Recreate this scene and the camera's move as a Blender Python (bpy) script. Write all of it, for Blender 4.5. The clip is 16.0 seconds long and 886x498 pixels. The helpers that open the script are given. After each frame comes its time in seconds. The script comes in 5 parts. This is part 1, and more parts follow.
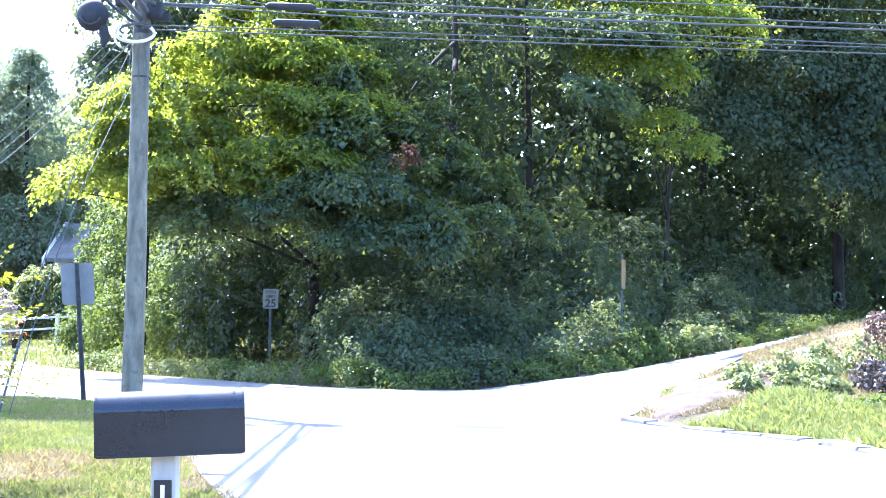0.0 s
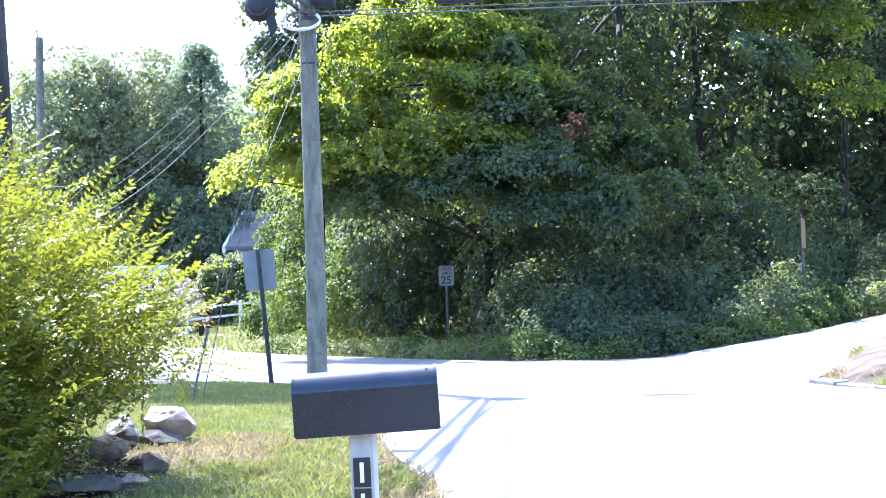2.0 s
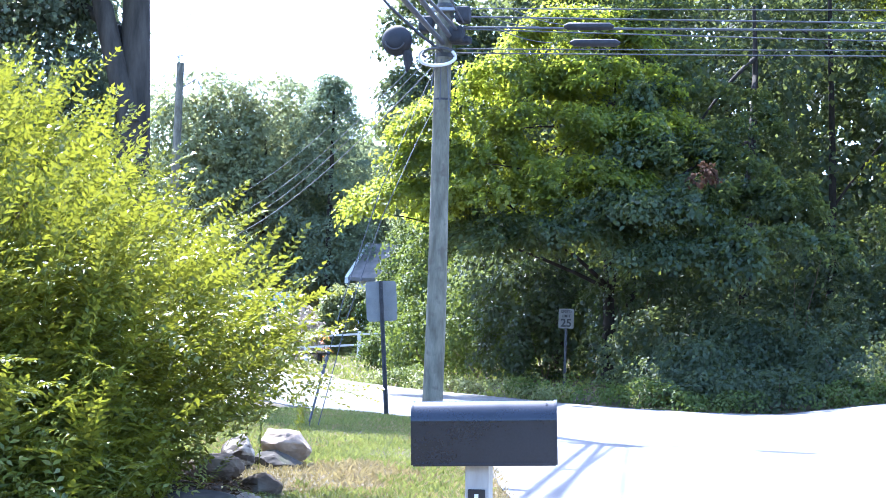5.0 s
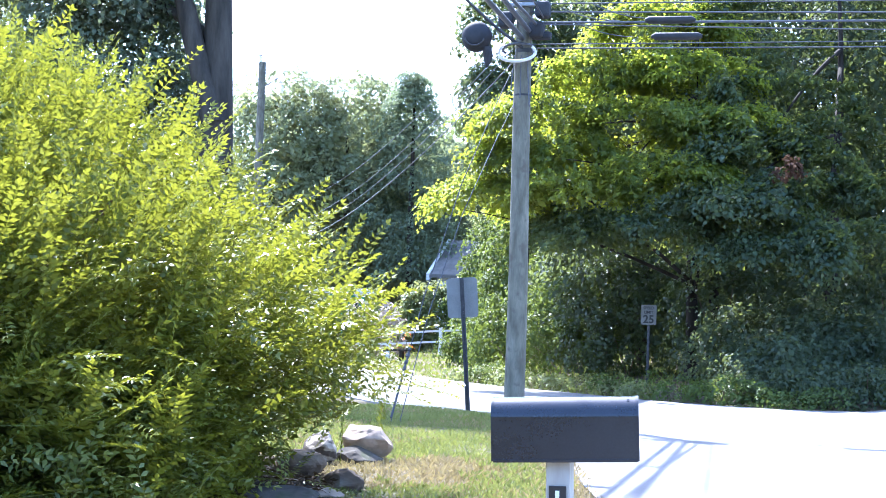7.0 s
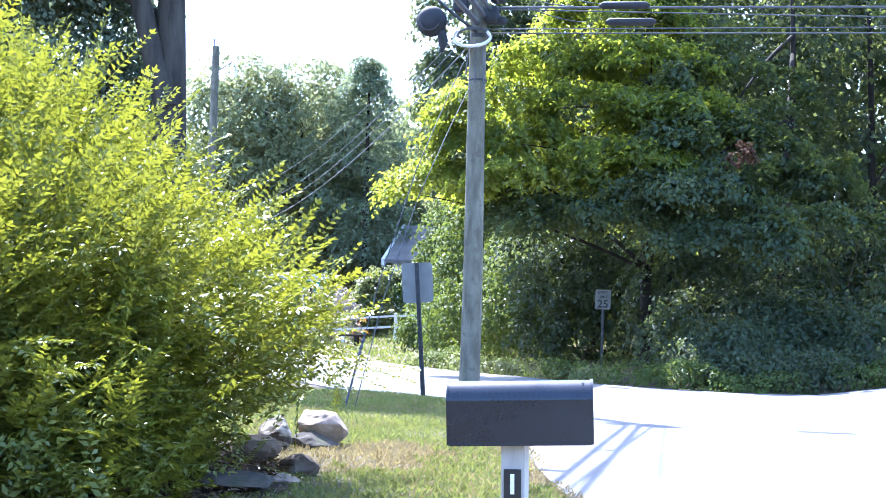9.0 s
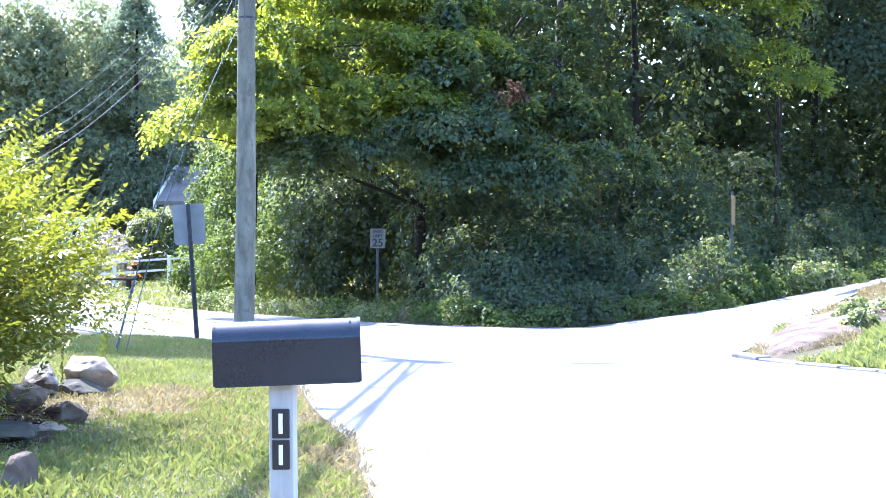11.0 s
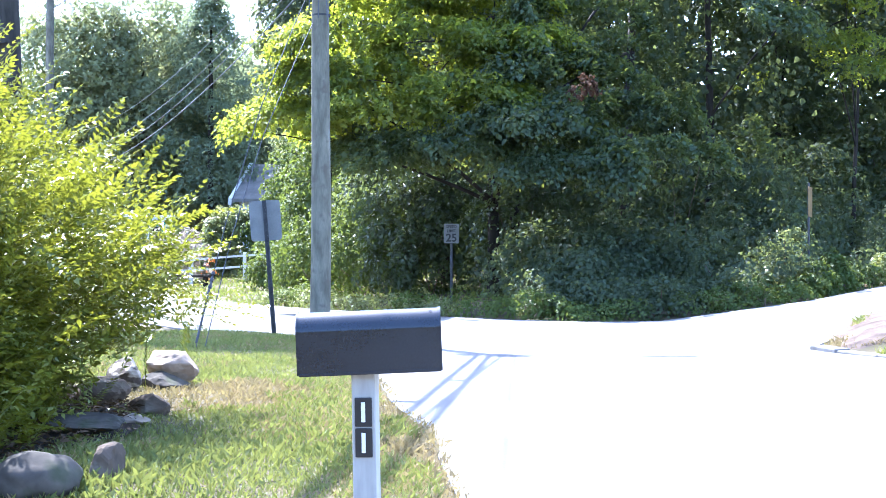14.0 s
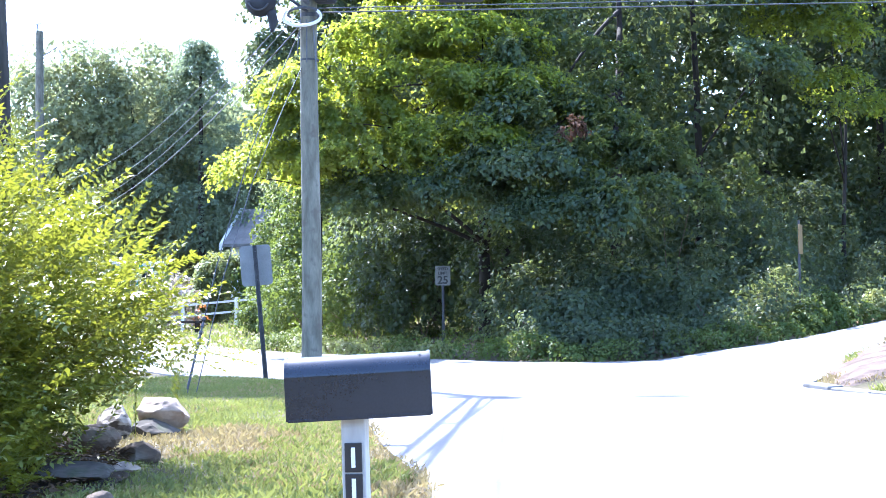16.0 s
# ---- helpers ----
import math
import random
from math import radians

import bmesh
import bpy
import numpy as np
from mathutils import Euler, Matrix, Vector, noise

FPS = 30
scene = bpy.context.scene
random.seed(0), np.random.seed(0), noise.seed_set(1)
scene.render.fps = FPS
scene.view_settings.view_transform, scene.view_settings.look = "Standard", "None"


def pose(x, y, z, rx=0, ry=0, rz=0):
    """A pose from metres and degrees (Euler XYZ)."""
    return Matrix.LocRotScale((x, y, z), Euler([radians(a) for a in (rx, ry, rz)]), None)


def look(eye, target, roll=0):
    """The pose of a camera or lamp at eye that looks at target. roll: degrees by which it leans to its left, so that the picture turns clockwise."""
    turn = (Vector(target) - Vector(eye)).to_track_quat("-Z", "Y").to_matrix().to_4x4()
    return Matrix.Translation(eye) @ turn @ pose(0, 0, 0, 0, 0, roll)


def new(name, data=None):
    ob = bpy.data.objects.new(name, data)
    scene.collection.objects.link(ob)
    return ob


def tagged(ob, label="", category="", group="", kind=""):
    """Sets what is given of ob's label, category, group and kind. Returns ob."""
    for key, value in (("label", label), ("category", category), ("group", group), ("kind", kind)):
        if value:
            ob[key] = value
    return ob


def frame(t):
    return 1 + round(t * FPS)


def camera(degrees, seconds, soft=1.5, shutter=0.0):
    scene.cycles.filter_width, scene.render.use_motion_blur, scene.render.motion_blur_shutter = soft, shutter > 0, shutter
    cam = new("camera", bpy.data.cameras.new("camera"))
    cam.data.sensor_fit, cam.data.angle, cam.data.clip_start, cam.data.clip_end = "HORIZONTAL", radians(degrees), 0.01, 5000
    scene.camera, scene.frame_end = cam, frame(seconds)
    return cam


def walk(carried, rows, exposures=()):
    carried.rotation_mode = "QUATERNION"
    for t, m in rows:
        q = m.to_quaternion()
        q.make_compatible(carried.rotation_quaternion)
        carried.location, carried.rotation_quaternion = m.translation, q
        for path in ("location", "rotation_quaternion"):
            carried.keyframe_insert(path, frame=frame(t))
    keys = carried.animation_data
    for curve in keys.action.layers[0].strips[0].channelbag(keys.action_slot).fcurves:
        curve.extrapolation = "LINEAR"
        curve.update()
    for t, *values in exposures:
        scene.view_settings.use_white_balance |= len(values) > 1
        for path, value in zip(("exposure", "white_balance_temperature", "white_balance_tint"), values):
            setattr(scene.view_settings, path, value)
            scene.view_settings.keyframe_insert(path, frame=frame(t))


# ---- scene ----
EXPOSURE, KELVIN, TINT = 2.8, 5250, 17
cam = camera(35.0, 16.0, soft=0.8)
PATH = [
    (0, (0.028, -0.018, 1.115), (0.055, 1.978, 1.233), 1.0),
    (0.5, (-0.006, 0.052, 1.1), (-0.032, 2.05, 1.183), 0.2),
    (1, (-0.007, -0.012, 1.117), (-0.113, 1.983, 1.213), -1.5),
    (1.5, (-0.009, 0.004, 1.117), (-0.134, 2.0, 1.136), -2.3),
    (2, (-0.018, -0.007, 1.112), (-0.234, 1.98, 1.193), -1.6),
    (2.5, (-0.029, 0.04, 1.101), (-0.298, 2.022, 1.144), 0.5),
    (3, (-0.028, 0.006, 1.095), (-0.33, 1.983, 1.14), 2.3),
    (3.5, (-0.033, -0.017, 1.092), (-0.408, 1.944, 1.199), 1.9),
    (4, (-0.039, -0.034, 1.091), (-0.407, 1.928, 1.215), 2.3),
    (6.5, (-0.039, 0.013, 1.081), (-0.507, 1.951, 1.237), 1.6),
    (7, (-0.038, 0.011, 1.082), (-0.537, 1.944, 1.211), 1.9),
    (7.5, (-0.036, 0.016, 1.082), (-0.519, 1.951, 1.222), 1.9),
    (8, (-0.039, 0.015, 1.082), (-0.496, 1.958, 1.208), 1.8),
    (10.5, (-0.034, 0.008, 1.073), (-0.416, 1.97, 1.15), 2.0),
    (11, (-0.005, 0.035, 1.075), (-0.126, 2.031, 1.106), 0.6),
    (11.5, (0.009, -0.008, 1.068), (-0.019, 1.991, 1.143), -0.0),
    (12, (0.006, -0.001, 1.062), (-0.014, 1.998, 1.11), 0.2),
    (12.5, (-0.002, 0.024, 1.047), (-0.004, 2.024, 1.077), 1.2),
    (13, (-0.01, 0.011, 1.052), (-0.074, 2.01, 1.097), 1.1),
    (13.5, (-0.026, 0.003, 1.062), (-0.214, 1.992, 1.155), 0.8),
    (14, (-0.023, -0.019, 1.056), (-0.247, 1.968, 1.08), 0.2),
    (14.5, (-0.013, 0.006, 1.056), (-0.202, 1.997, 1.058), -1.3),
    (15, (-0.005, -0.001, 1.064), (-0.198, 1.988, 1.146), -1.9),
    (15.5, (-0.011, 0.0, 1.064), (-0.223, 1.985, 1.185), -1.0),
    (16, (-0.013, 0.002, 1.058), (-0.225, 1.989, 1.142), -0.6),
]
walk(cam, [(t, look(eye, target, roll)) for t, eye, target, roll in PATH], [(t, EXPOSURE + more, KELVIN, TINT) for t, more in ((0.0, 0.4), (1.0, 0.32), (2.0, 0.12), (3.5, 0.0), (8.0, 0.0), (10.5, 0.03), (11.5, 0.36), (13.0, 0.42), (13.5, 0.34), (14.2, 0.1), (15.0, 0.14), (16.0, 0.16))])

# ---- world and light ----
SUN_WAY = Vector((-0.475, 0.61, 1.0)).normalized()
world = bpy.data.worlds.new("sky")
scene.world = world
world.use_nodes = True
wn = world.node_tree.nodes
sky = wn.new("ShaderNodeTexSky")
sky.sky_type = "NISHITA"
sky.sun_disc = False
sky.sun_elevation = math.asin(SUN_WAY.z)
sky.sun_rotation = math.atan2(SUN_WAY.x, SUN_WAY.y)
sky.air_density, sky.dust_density, sky.ozone_density = 1.0, 1.5, 1.3
wn["Background"].inputs["Strength"].default_value = 0.15
world.node_tree.links.new(sky.outputs["Color"], wn["Background"].inputs["Color"])
sun_data = bpy.data.lights.new("sun", "SUN")
sun_data.energy, sun_data.angle, sun_data.color = 3.8, radians(0.53), (1.0, 0.95, 0.86)
sun = new("sun", sun_data)
sun.matrix_world = look(SUN_WAY * 60, (0, 0, 0))


# ---- materials ----
def surface(name, a, b, scale=8.0, rough=0.6, fine=60.0, bump=0.0, metal=0.0, spec=0.5, mix_low=0.35, mix_high=0.65, dirt=None, stretch=(1, 1, 1), coat=0.0):
    """Two tones in a broad noise, a finer grain over it, an optional third tone in patches, and relief."""
    m = bpy.data.materials.new(name)
    m.use_nodes = True
    nt = m.node_tree
    p = nt.nodes["Principled BSDF"]
    tc = nt.nodes.new("ShaderNodeTexCoord")
    mp = nt.nodes.new("ShaderNodeMapping")
    mp.inputs["Scale"].default_value = stretch
    nt.links.new(tc.outputs["Object"], mp.inputs["Vector"])
    n1, n2 = nt.nodes.new("ShaderNodeTexNoise"), nt.nodes.new("ShaderNodeTexNoise")
    n1.inputs["Scale"].default_value, n2.inputs["Scale"].default_value = scale, fine
    n1.inputs["Detail"].default_value, n2.inputs["Detail"].default_value = 5, 3
    for n in (n1, n2):
        nt.links.new(mp.outputs["Vector"], n.inputs["Vector"])
    ramp = nt.nodes.new("ShaderNodeValToRGB")
    ramp.color_ramp.elements[0].position, ramp.color_ramp.elements[1].position = mix_low, mix_high
    ramp.color_ramp.elements[0].color, ramp.color_ramp.elements[1].color = (*a, 1), (*b, 1)
    nt.links.new(n1.outputs["Fac"], ramp.inputs["Fac"])
    grain = nt.nodes.new("ShaderNodeMix")
    grain.data_type, grain.blend_type = "RGBA", "OVERLAY"
    grain.inputs["Factor"].default_value = 0.35
    nt.links.new(ramp.outputs["Color"], grain.inputs[6])
    nt.links.new(n2.outputs["Color"], grain.inputs[7])
    bw = nt.nodes.new("ShaderNodeRGBToBW")
    nt.links.new(n2.outputs["Color"], bw.inputs["Color"])
    nt.links.new(bw.outputs["Val"], grain.inputs[7])
    out = grain.outputs[2]
    if dirt:
        n3 = nt.nodes.new("ShaderNodeTexNoise")
        n3.inputs["Scale"].default_value, n3.inputs["Detail"].default_value = dirt[1], 6
        nt.links.new(tc.outputs["Object"], n3.inputs["Vector"])
        r3 = nt.nodes.new("ShaderNodeValToRGB")
        r3.color_ramp.elements[0].position, r3.color_ramp.elements[1].position = dirt[2], dirt[3]
        nt.links.new(n3.outputs["Fac"], r3.inputs["Fac"])
        d = nt.nodes.new("ShaderNodeMix")
        d.data_type = "RGBA"
        nt.links.new(r3.outputs["Color"], d.inputs["Factor"])
        nt.links.new(out, d.inputs[6])
        d.inputs[7].default_value = (*dirt[0], 1)
        out = d.outputs[2]
    nt.links.new(out, p.inputs["Base Color"])
    p.inputs["Roughness"].default_value, p.inputs["Metallic"].default_value = rough, metal
    p.inputs["Specular IOR Level"].default_value = spec
    p.inputs["Coat Weight"].default_value = coat
    if bump:
        bp = nt.nodes.new("ShaderNodeBump")
        bp.inputs["Strength"].default_value, bp.inputs["Distance"].default_value = min(1.0, bump * 5), bump
        nt.links.new(n2.outputs["Fac"], bp.inputs["Height"])
        nt.links.new(bp.outputs["Normal"], p.inputs["Normal"])
    return m


def foliage(name, dark, light, glow, through_light=0.4, rough=0.45, spec=0.35, patch=0.5, spare=None):
    """Leaves: a tone for each leaf, broad patches over the plant, and light that comes through the blade."""
    m = bpy.data.materials.new(name)
    m.use_nodes = True
    nt = m.node_tree
    p = nt.nodes["Principled BSDF"]
    geo = nt.nodes.new("ShaderNodeNewGeometry")
    tc = nt.nodes.new("ShaderNodeTexCoord")
    n1 = nt.nodes.new("ShaderNodeTexNoise")
    n1.inputs["Scale"].default_value = patch
    nt.links.new(tc.outputs["Object"], n1.inputs["Vector"])
    add = nt.nodes.new("ShaderNodeMath")
    add.operation = "MULTIPLY_ADD"
    nt.links.new(geo.outputs["Random Per Island"], add.inputs[0])
    add.inputs[1].default_value = 0.6
    sub = nt.nodes.new("ShaderNodeMath")
    sub.operation = "MULTIPLY_ADD"
    nt.links.new(n1.outputs["Fac"], sub.inputs[0])
    sub.inputs[1].default_value, sub.inputs[2].default_value = 1.2, -0.4
    nt.links.new(sub.outputs[0], add.inputs[2])
    ramp = nt.nodes.new("ShaderNodeValToRGB")
    ramp.color_ramp.elements[0].color, ramp.color_ramp.elements[1].color = (*dark, 1), (*light, 1)
    if spare:
        e = ramp.color_ramp.elements.new(0.97)
        e.color = (*light, 1)
        ramp.color_ramp.elements[2].color = (*spare, 1)
    nt.links.new(add.outputs[0], ramp.inputs["Fac"])
    nt.links.new(ramp.outputs["Color"], p.inputs["Base Color"])
    p.inputs["Roughness"].default_value, p.inputs["Specular IOR Level"].default_value = rough, spec
    tr = nt.nodes.new("ShaderNodeBsdfTranslucent")
    tint = nt.nodes.new("ShaderNodeMix")
    tint.data_type = "RGBA"
    tint.inputs["Factor"].default_value = 0.65
    nt.links.new(ramp.outputs["Color"], tint.inputs[6])
    tint.inputs[7].default_value = (*glow, 1)
    nt.links.new(tint.outputs[2], tr.inputs["Color"])
    mix = nt.nodes.new("ShaderNodeMixShader")
    mix.inputs["Fac"].default_value = through_light
    nt.links.new(p.outputs[0], mix.inputs[1])
    nt.links.new(tr.outputs[0], mix.inputs[2])
    nt.links.new(mix.outputs[0], nt.nodes["Material Output"].inputs["Surface"])
    return m


def glassy(name, colour, rough=0.05):
    m = bpy.data.materials.new(name)
    m.use_nodes = True
    p = m.node_tree.nodes["Principled BSDF"]
    p.inputs["Base Color"].default_value = (*colour, 1)
    p.inputs["Roughness"].default_value = rough
    p.inputs["Coat Weight"].default_value = 0.6
    return m


ASPHALT = surface("asphalt", (0.142, 0.138, 0.131), (0.178, 0.173, 0.165), 0.7, 0.9, 90, 0.004, spec=0.2, dirt=((0.14, 0.136, 0.134), 1.6, 0.66, 0.74))
TAR = surface("tar", (0.07, 0.07, 0.07), (0.095, 0.095, 0.095), 5, 0.9)
EARTH = surface("earth", (0.07, 0.062, 0.034), (0.125, 0.102, 0.066), 1.1, 0.95, 25, 0.02, spec=0.1, dirt=((0.17, 0.12, 0.07), 0.9, 0.55, 0.7))
# Brown mulch, darkened: the shrub's shade is put into the colour.
SHADED_MULCH = surface("mulch", (0.014, 0.012, 0.009), (0.045, 0.033, 0.024), 7, 0.95, 40, 0.04, spec=0.08)
# Field stone darkened for its place under the shrub; the shade is painted in.
SHADESTONE = surface("shaded_stone", (0.04, 0.037, 0.03), (0.095, 0.082, 0.068), 3, 0.9, 22, 0.02, spec=0.12, dirt=((0.05, 0.058, 0.03), 4.0, 0.55, 0.7))
DIRT = surface("bare_dirt", (0.062, 0.046, 0.036), (0.125, 0.095, 0.076), 2.5, 0.95, 30, 0.04, spec=0.1, dirt=((0.14, 0.105, 0.08), 3.0, 0.5, 0.66))
KERB = surface("kerb_stone", (0.12, 0.115, 0.11), (0.19, 0.18, 0.17), 4, 0.85, 40, 0.01, spec=0.2)
POLEWOOD = surface("pole_wood", (0.098, 0.094, 0.07), (0.19, 0.182, 0.14), 9, 0.85, 60, 0.014, spec=0.2, stretch=(1, 1, 0.22), dirt=((0.105, 0.094, 0.074), 7.0, 0.55, 0.72))
TALLBARK = surface("grey_bark", (0.028, 0.026, 0.023), (0.066, 0.06, 0.051), 4, 0.9, 26, 0.03, spec=0.12, stretch=(1, 1, 0.2))
BARK = surface("bark", (0.02, 0.017, 0.014), (0.046, 0.039, 0.033), 5, 0.9, 30, 0.03, spec=0.15, stretch=(1, 1, 0.25))
TWIG = surface("twig", (0.09, 0.06, 0.04), (0.15, 0.1, 0.06), 8, 0.8, 40)
BOXPAINT = surface("mailbox_paint", (0.010, 0.0135, 0.02), (0.014, 0.018, 0.026), 6, 0.2, 120, 0.0003, spec=0.55)
WHITEPOST = surface("post_paint", (0.33, 0.325, 0.3), (0.42, 0.41, 0.38), 5, 0.6, 40, 0.004, stretch=(1, 1, 0.2), dirt=((0.3, 0.28, 0.25), 6, 0.68, 0.8))
TILE = surface("number_tile", (0.012, 0.012, 0.014), (0.02, 0.02, 0.022), 10, 0.4, 60)
PALE = surface("pale_paint", (0.74, 0.74, 0.74), (0.8, 0.8, 0.8), 10, 0.5, 60)
SIGNBACK = surface("sign_aluminium", (0.14, 0.145, 0.14), (0.185, 0.19, 0.185), 4, 0.45, 80, metal=0.25)
STEEL = surface("dark_steel", (0.04, 0.042, 0.045), (0.07, 0.07, 0.075), 10, 0.55, 60, metal=0.5)
GALV = surface("galvanised", (0.17, 0.175, 0.18), (0.24, 0.245, 0.25), 8, 0.45, 60, metal=0.7)
WIRE = surface("wire_sheath", (0.05, 0.055, 0.065), (0.08, 0.085, 0.095), 6, 0.5, 50)
WIREGREY = surface("bare_wire", (0.07, 0.075, 0.085), (0.11, 0.115, 0.125), 6, 0.55, 50, metal=0.4)
WHITECABLE = surface("white_cable", (0.6, 0.6, 0.6), (0.72, 0.72, 0.72), 6, 0.5, 50)
GREYCAP = surface("lamp_shell", (0.012, 0.013, 0.016), (0.02, 0.021, 0.025), 8, 0.75, 60)
STONE = surface("field_stone", (0.066, 0.05, 0.037), (0.155, 0.116, 0.086), 3, 0.9, 22, 0.02, spec=0.15, dirt=((0.16, 0.14, 0.11), 4.0, 0.55, 0.7))
# Paler field stone: the sun on the boulder's top is put into the colour.
PALE_LIT_STONE = surface("pale_lit_stone", (0.2, 0.155, 0.115), (0.32, 0.255, 0.195), 3, 0.9, 22, 0.02, spec=0.15, dirt=((0.13, 0.105, 0.085), 4.0, 0.58, 0.72))
STRIPESTONE = surface("banded_stone", (0.06, 0.05, 0.042), (0.27, 0.24, 0.2), 9, 0.9, 30, 0.03, spec=0.15, stretch=(1, 1, 2.5), mix_low=0.45, mix_high=0.55)
ROOF = surface("shingles", (0.1, 0.094, 0.086), (0.145, 0.136, 0.124), 3, 0.9, 30, 0.01)
SIDING = surface("siding", (0.5, 0.5, 0.5), (0.6, 0.6, 0.6), 3, 0.7, 30)
FENCEWHITE = surface("fence_paint", (0.5, 0.5, 0.48), (0.62, 0.62, 0.6), 3, 0.5, 30)
AMBWHITE = surface("ambulance_white", (0.74, 0.74, 0.75), (0.8, 0.8, 0.8), 2, 0.3, 40, coat=0.4)
AMBGREEN = surface("ambulance_green", (0.0, 0.17, 0.12), (0.0, 0.2, 0.145), 3, 0.35, 40, coat=0.3)
AMBBLUE = surface("emblem_blue", (0.01, 0.08, 0.42), (0.015, 0.1, 0.5), 3, 0.4, 40)
GOLD = surface("gold_letter", (0.32, 0.24, 0.1), (0.42, 0.33, 0.16), 3, 0.4, 40)
TREAD = surface("tread_plate", (0.42, 0.43, 0.44), (0.55, 0.56, 0.57), 20, 0.35, 70, 0.006, metal=0.8)
CHROME = surface("chrome", (0.62, 0.63, 0.64), (0.72, 0.72, 0.73), 5, 0.15, 60, metal=1.0)
RUBBER = surface("rubber", (0.015, 0.015, 0.016), (0.03, 0.03, 0.03), 8, 0.8, 60)
REDLENS = glassy("red_lens", (0.35, 0.02, 0.03), 0.15)
AMBERLENS = glassy("amber_lens", (0.5, 0.22, 0.03), 0.15)
CLEARLENS = glassy("clear_lens", (0.55, 0.57, 0.6), 0.15)
DARKGLASS = glassy("dark_glass", (0.02, 0.025, 0.03), 0.04)
PLATEBLUE = surface("plate_blue", (0.25, 0.45, 0.62), (0.3, 0.5, 0.68), 3, 0.4, 40)
# White sign face greyed: the shade of the foliage is in its colour.
SIGNWHITE_SHADED = surface("shaded_sign_white", (0.12, 0.12, 0.11), (0.16, 0.16, 0.145), 6, 0.5, 50)
SIGNYELLOW = surface("sign_yellow", (0.17, 0.1, 0.03), (0.23, 0.14, 0.04), 6, 0.5, 50)
INK = surface("sign_ink", (0.012, 0.012, 0.012), (0.02, 0.02, 0.02), 6, 0.5, 50)

# Wood leaves: bluish dark tones stand in for the veil over the shade.
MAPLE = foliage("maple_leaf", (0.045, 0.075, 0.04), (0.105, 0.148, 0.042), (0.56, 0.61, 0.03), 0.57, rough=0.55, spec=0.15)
# Shaded copy of the maple leaf: the wood's shade is in the colour.
SHADE_MAPLE = foliage("shade_maple_leaf", (0.03, 0.054, 0.042), (0.072, 0.104, 0.054), (0.34, 0.38, 0.04), 0.38, rough=0.55, spec=0.15)
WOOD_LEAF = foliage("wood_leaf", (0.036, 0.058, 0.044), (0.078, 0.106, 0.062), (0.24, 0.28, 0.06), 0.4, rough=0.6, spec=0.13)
# Paler than the wood: skylight on the tall tree is put into its colour.
SKYLIT_LEAF = foliage("skylit_leaf", (0.075, 0.105, 0.085), (0.14, 0.175, 0.115), (0.26, 0.3, 0.1), 0.38, rough=0.55, spec=0.25)
# Dark ivy base: shade of the bushes by the maple is in the colour.
IVY = foliage("ivy_leaf", (0.026, 0.044, 0.03), (0.066, 0.094, 0.044), (0.24, 0.29, 0.045), 0.34, rough=0.42, spec=0.3)
# Distant foliage is paler: aerial haze is put into the base colours.
HAZE_LEAF = foliage("haze_leaf", (0.14, 0.17, 0.105), (0.24, 0.262, 0.135), (0.5, 0.52, 0.2), 0.42, rough=0.7, spec=0.12, patch=0.25)
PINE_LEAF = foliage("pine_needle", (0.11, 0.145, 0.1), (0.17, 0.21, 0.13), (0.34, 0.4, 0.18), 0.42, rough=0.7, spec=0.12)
BUSH_LEAF = foliage("bush_leaf", (0.058, 0.096, 0.02), (0.18, 0.195, 0.03), (0.34, 0.34, 0.016), 0.34, rough=0.4, spec=0.4, patch=2.2, spare=(0.18, 0.17, 0.045))
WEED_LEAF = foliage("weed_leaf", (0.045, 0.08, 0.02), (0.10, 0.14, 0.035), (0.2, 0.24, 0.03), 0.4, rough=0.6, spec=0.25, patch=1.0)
# Pale plants, and weeds and bushes whose sunlight is put into the leaf colour.
PALE_LIT_LEAF = foliage("pale_lit_leaf", (0.095, 0.13, 0.045), (0.2, 0.225, 0.09), (0.36, 0.38, 0.11), 0.45, patch=1.0)
PURPLE_LEAF = foliage("purple_leaf", (0.055, 0.044, 0.04), (0.12, 0.1, 0.088), (0.12, 0.08, 0.06), 0.25)
BLOSSOM = foliage("pale_blossom", (0.28, 0.26, 0.2), (0.5, 0.42, 0.38), (0.4, 0.35, 0.3), 0.3)
RUST_LEAF = foliage("rusty_leaf", (0.09, 0.055, 0.042), (0.17, 0.105, 0.08), (0.18, 0.1, 0.07), 0.3)
GRASS = foliage("grass_blade", (0.075, 0.115, 0.028), (0.2, 0.215, 0.068), (0.3, 0.31, 0.06), 0.35, rough=0.6, patch=0.9, spare=(0.42, 0.34, 0.2))
DRYGRASS = foliage("dry_grass_blade", (0.19, 0.14, 0.066), (0.36, 0.265, 0.145), (0.32, 0.28, 0.1), 0.3, rough=0.7, patch=0.9)


# ---- mesh helpers ----
def mesh_of(name, verts, faces):
    """A mesh from arrays: verts (n, 3), faces (m, k) of one k."""
    verts, faces = np.asarray(verts, np.float32), np.asarray(faces, np.int32)
    me = bpy.data.meshes.new(name)
    me.vertices.add(len(verts))
    me.vertices.foreach_set("co", verts.ravel())
    k = faces.shape[1]
    me.loops.add(faces.size)
    me.loops.foreach_set("vertex_index", faces.ravel())
    me.polygons.add(len(faces))
    me.polygons.foreach_set("loop_start", np.arange(0, faces.size, k, dtype=np.int32))
    me.update(calc_edges=True)
    me.validate()
    return me


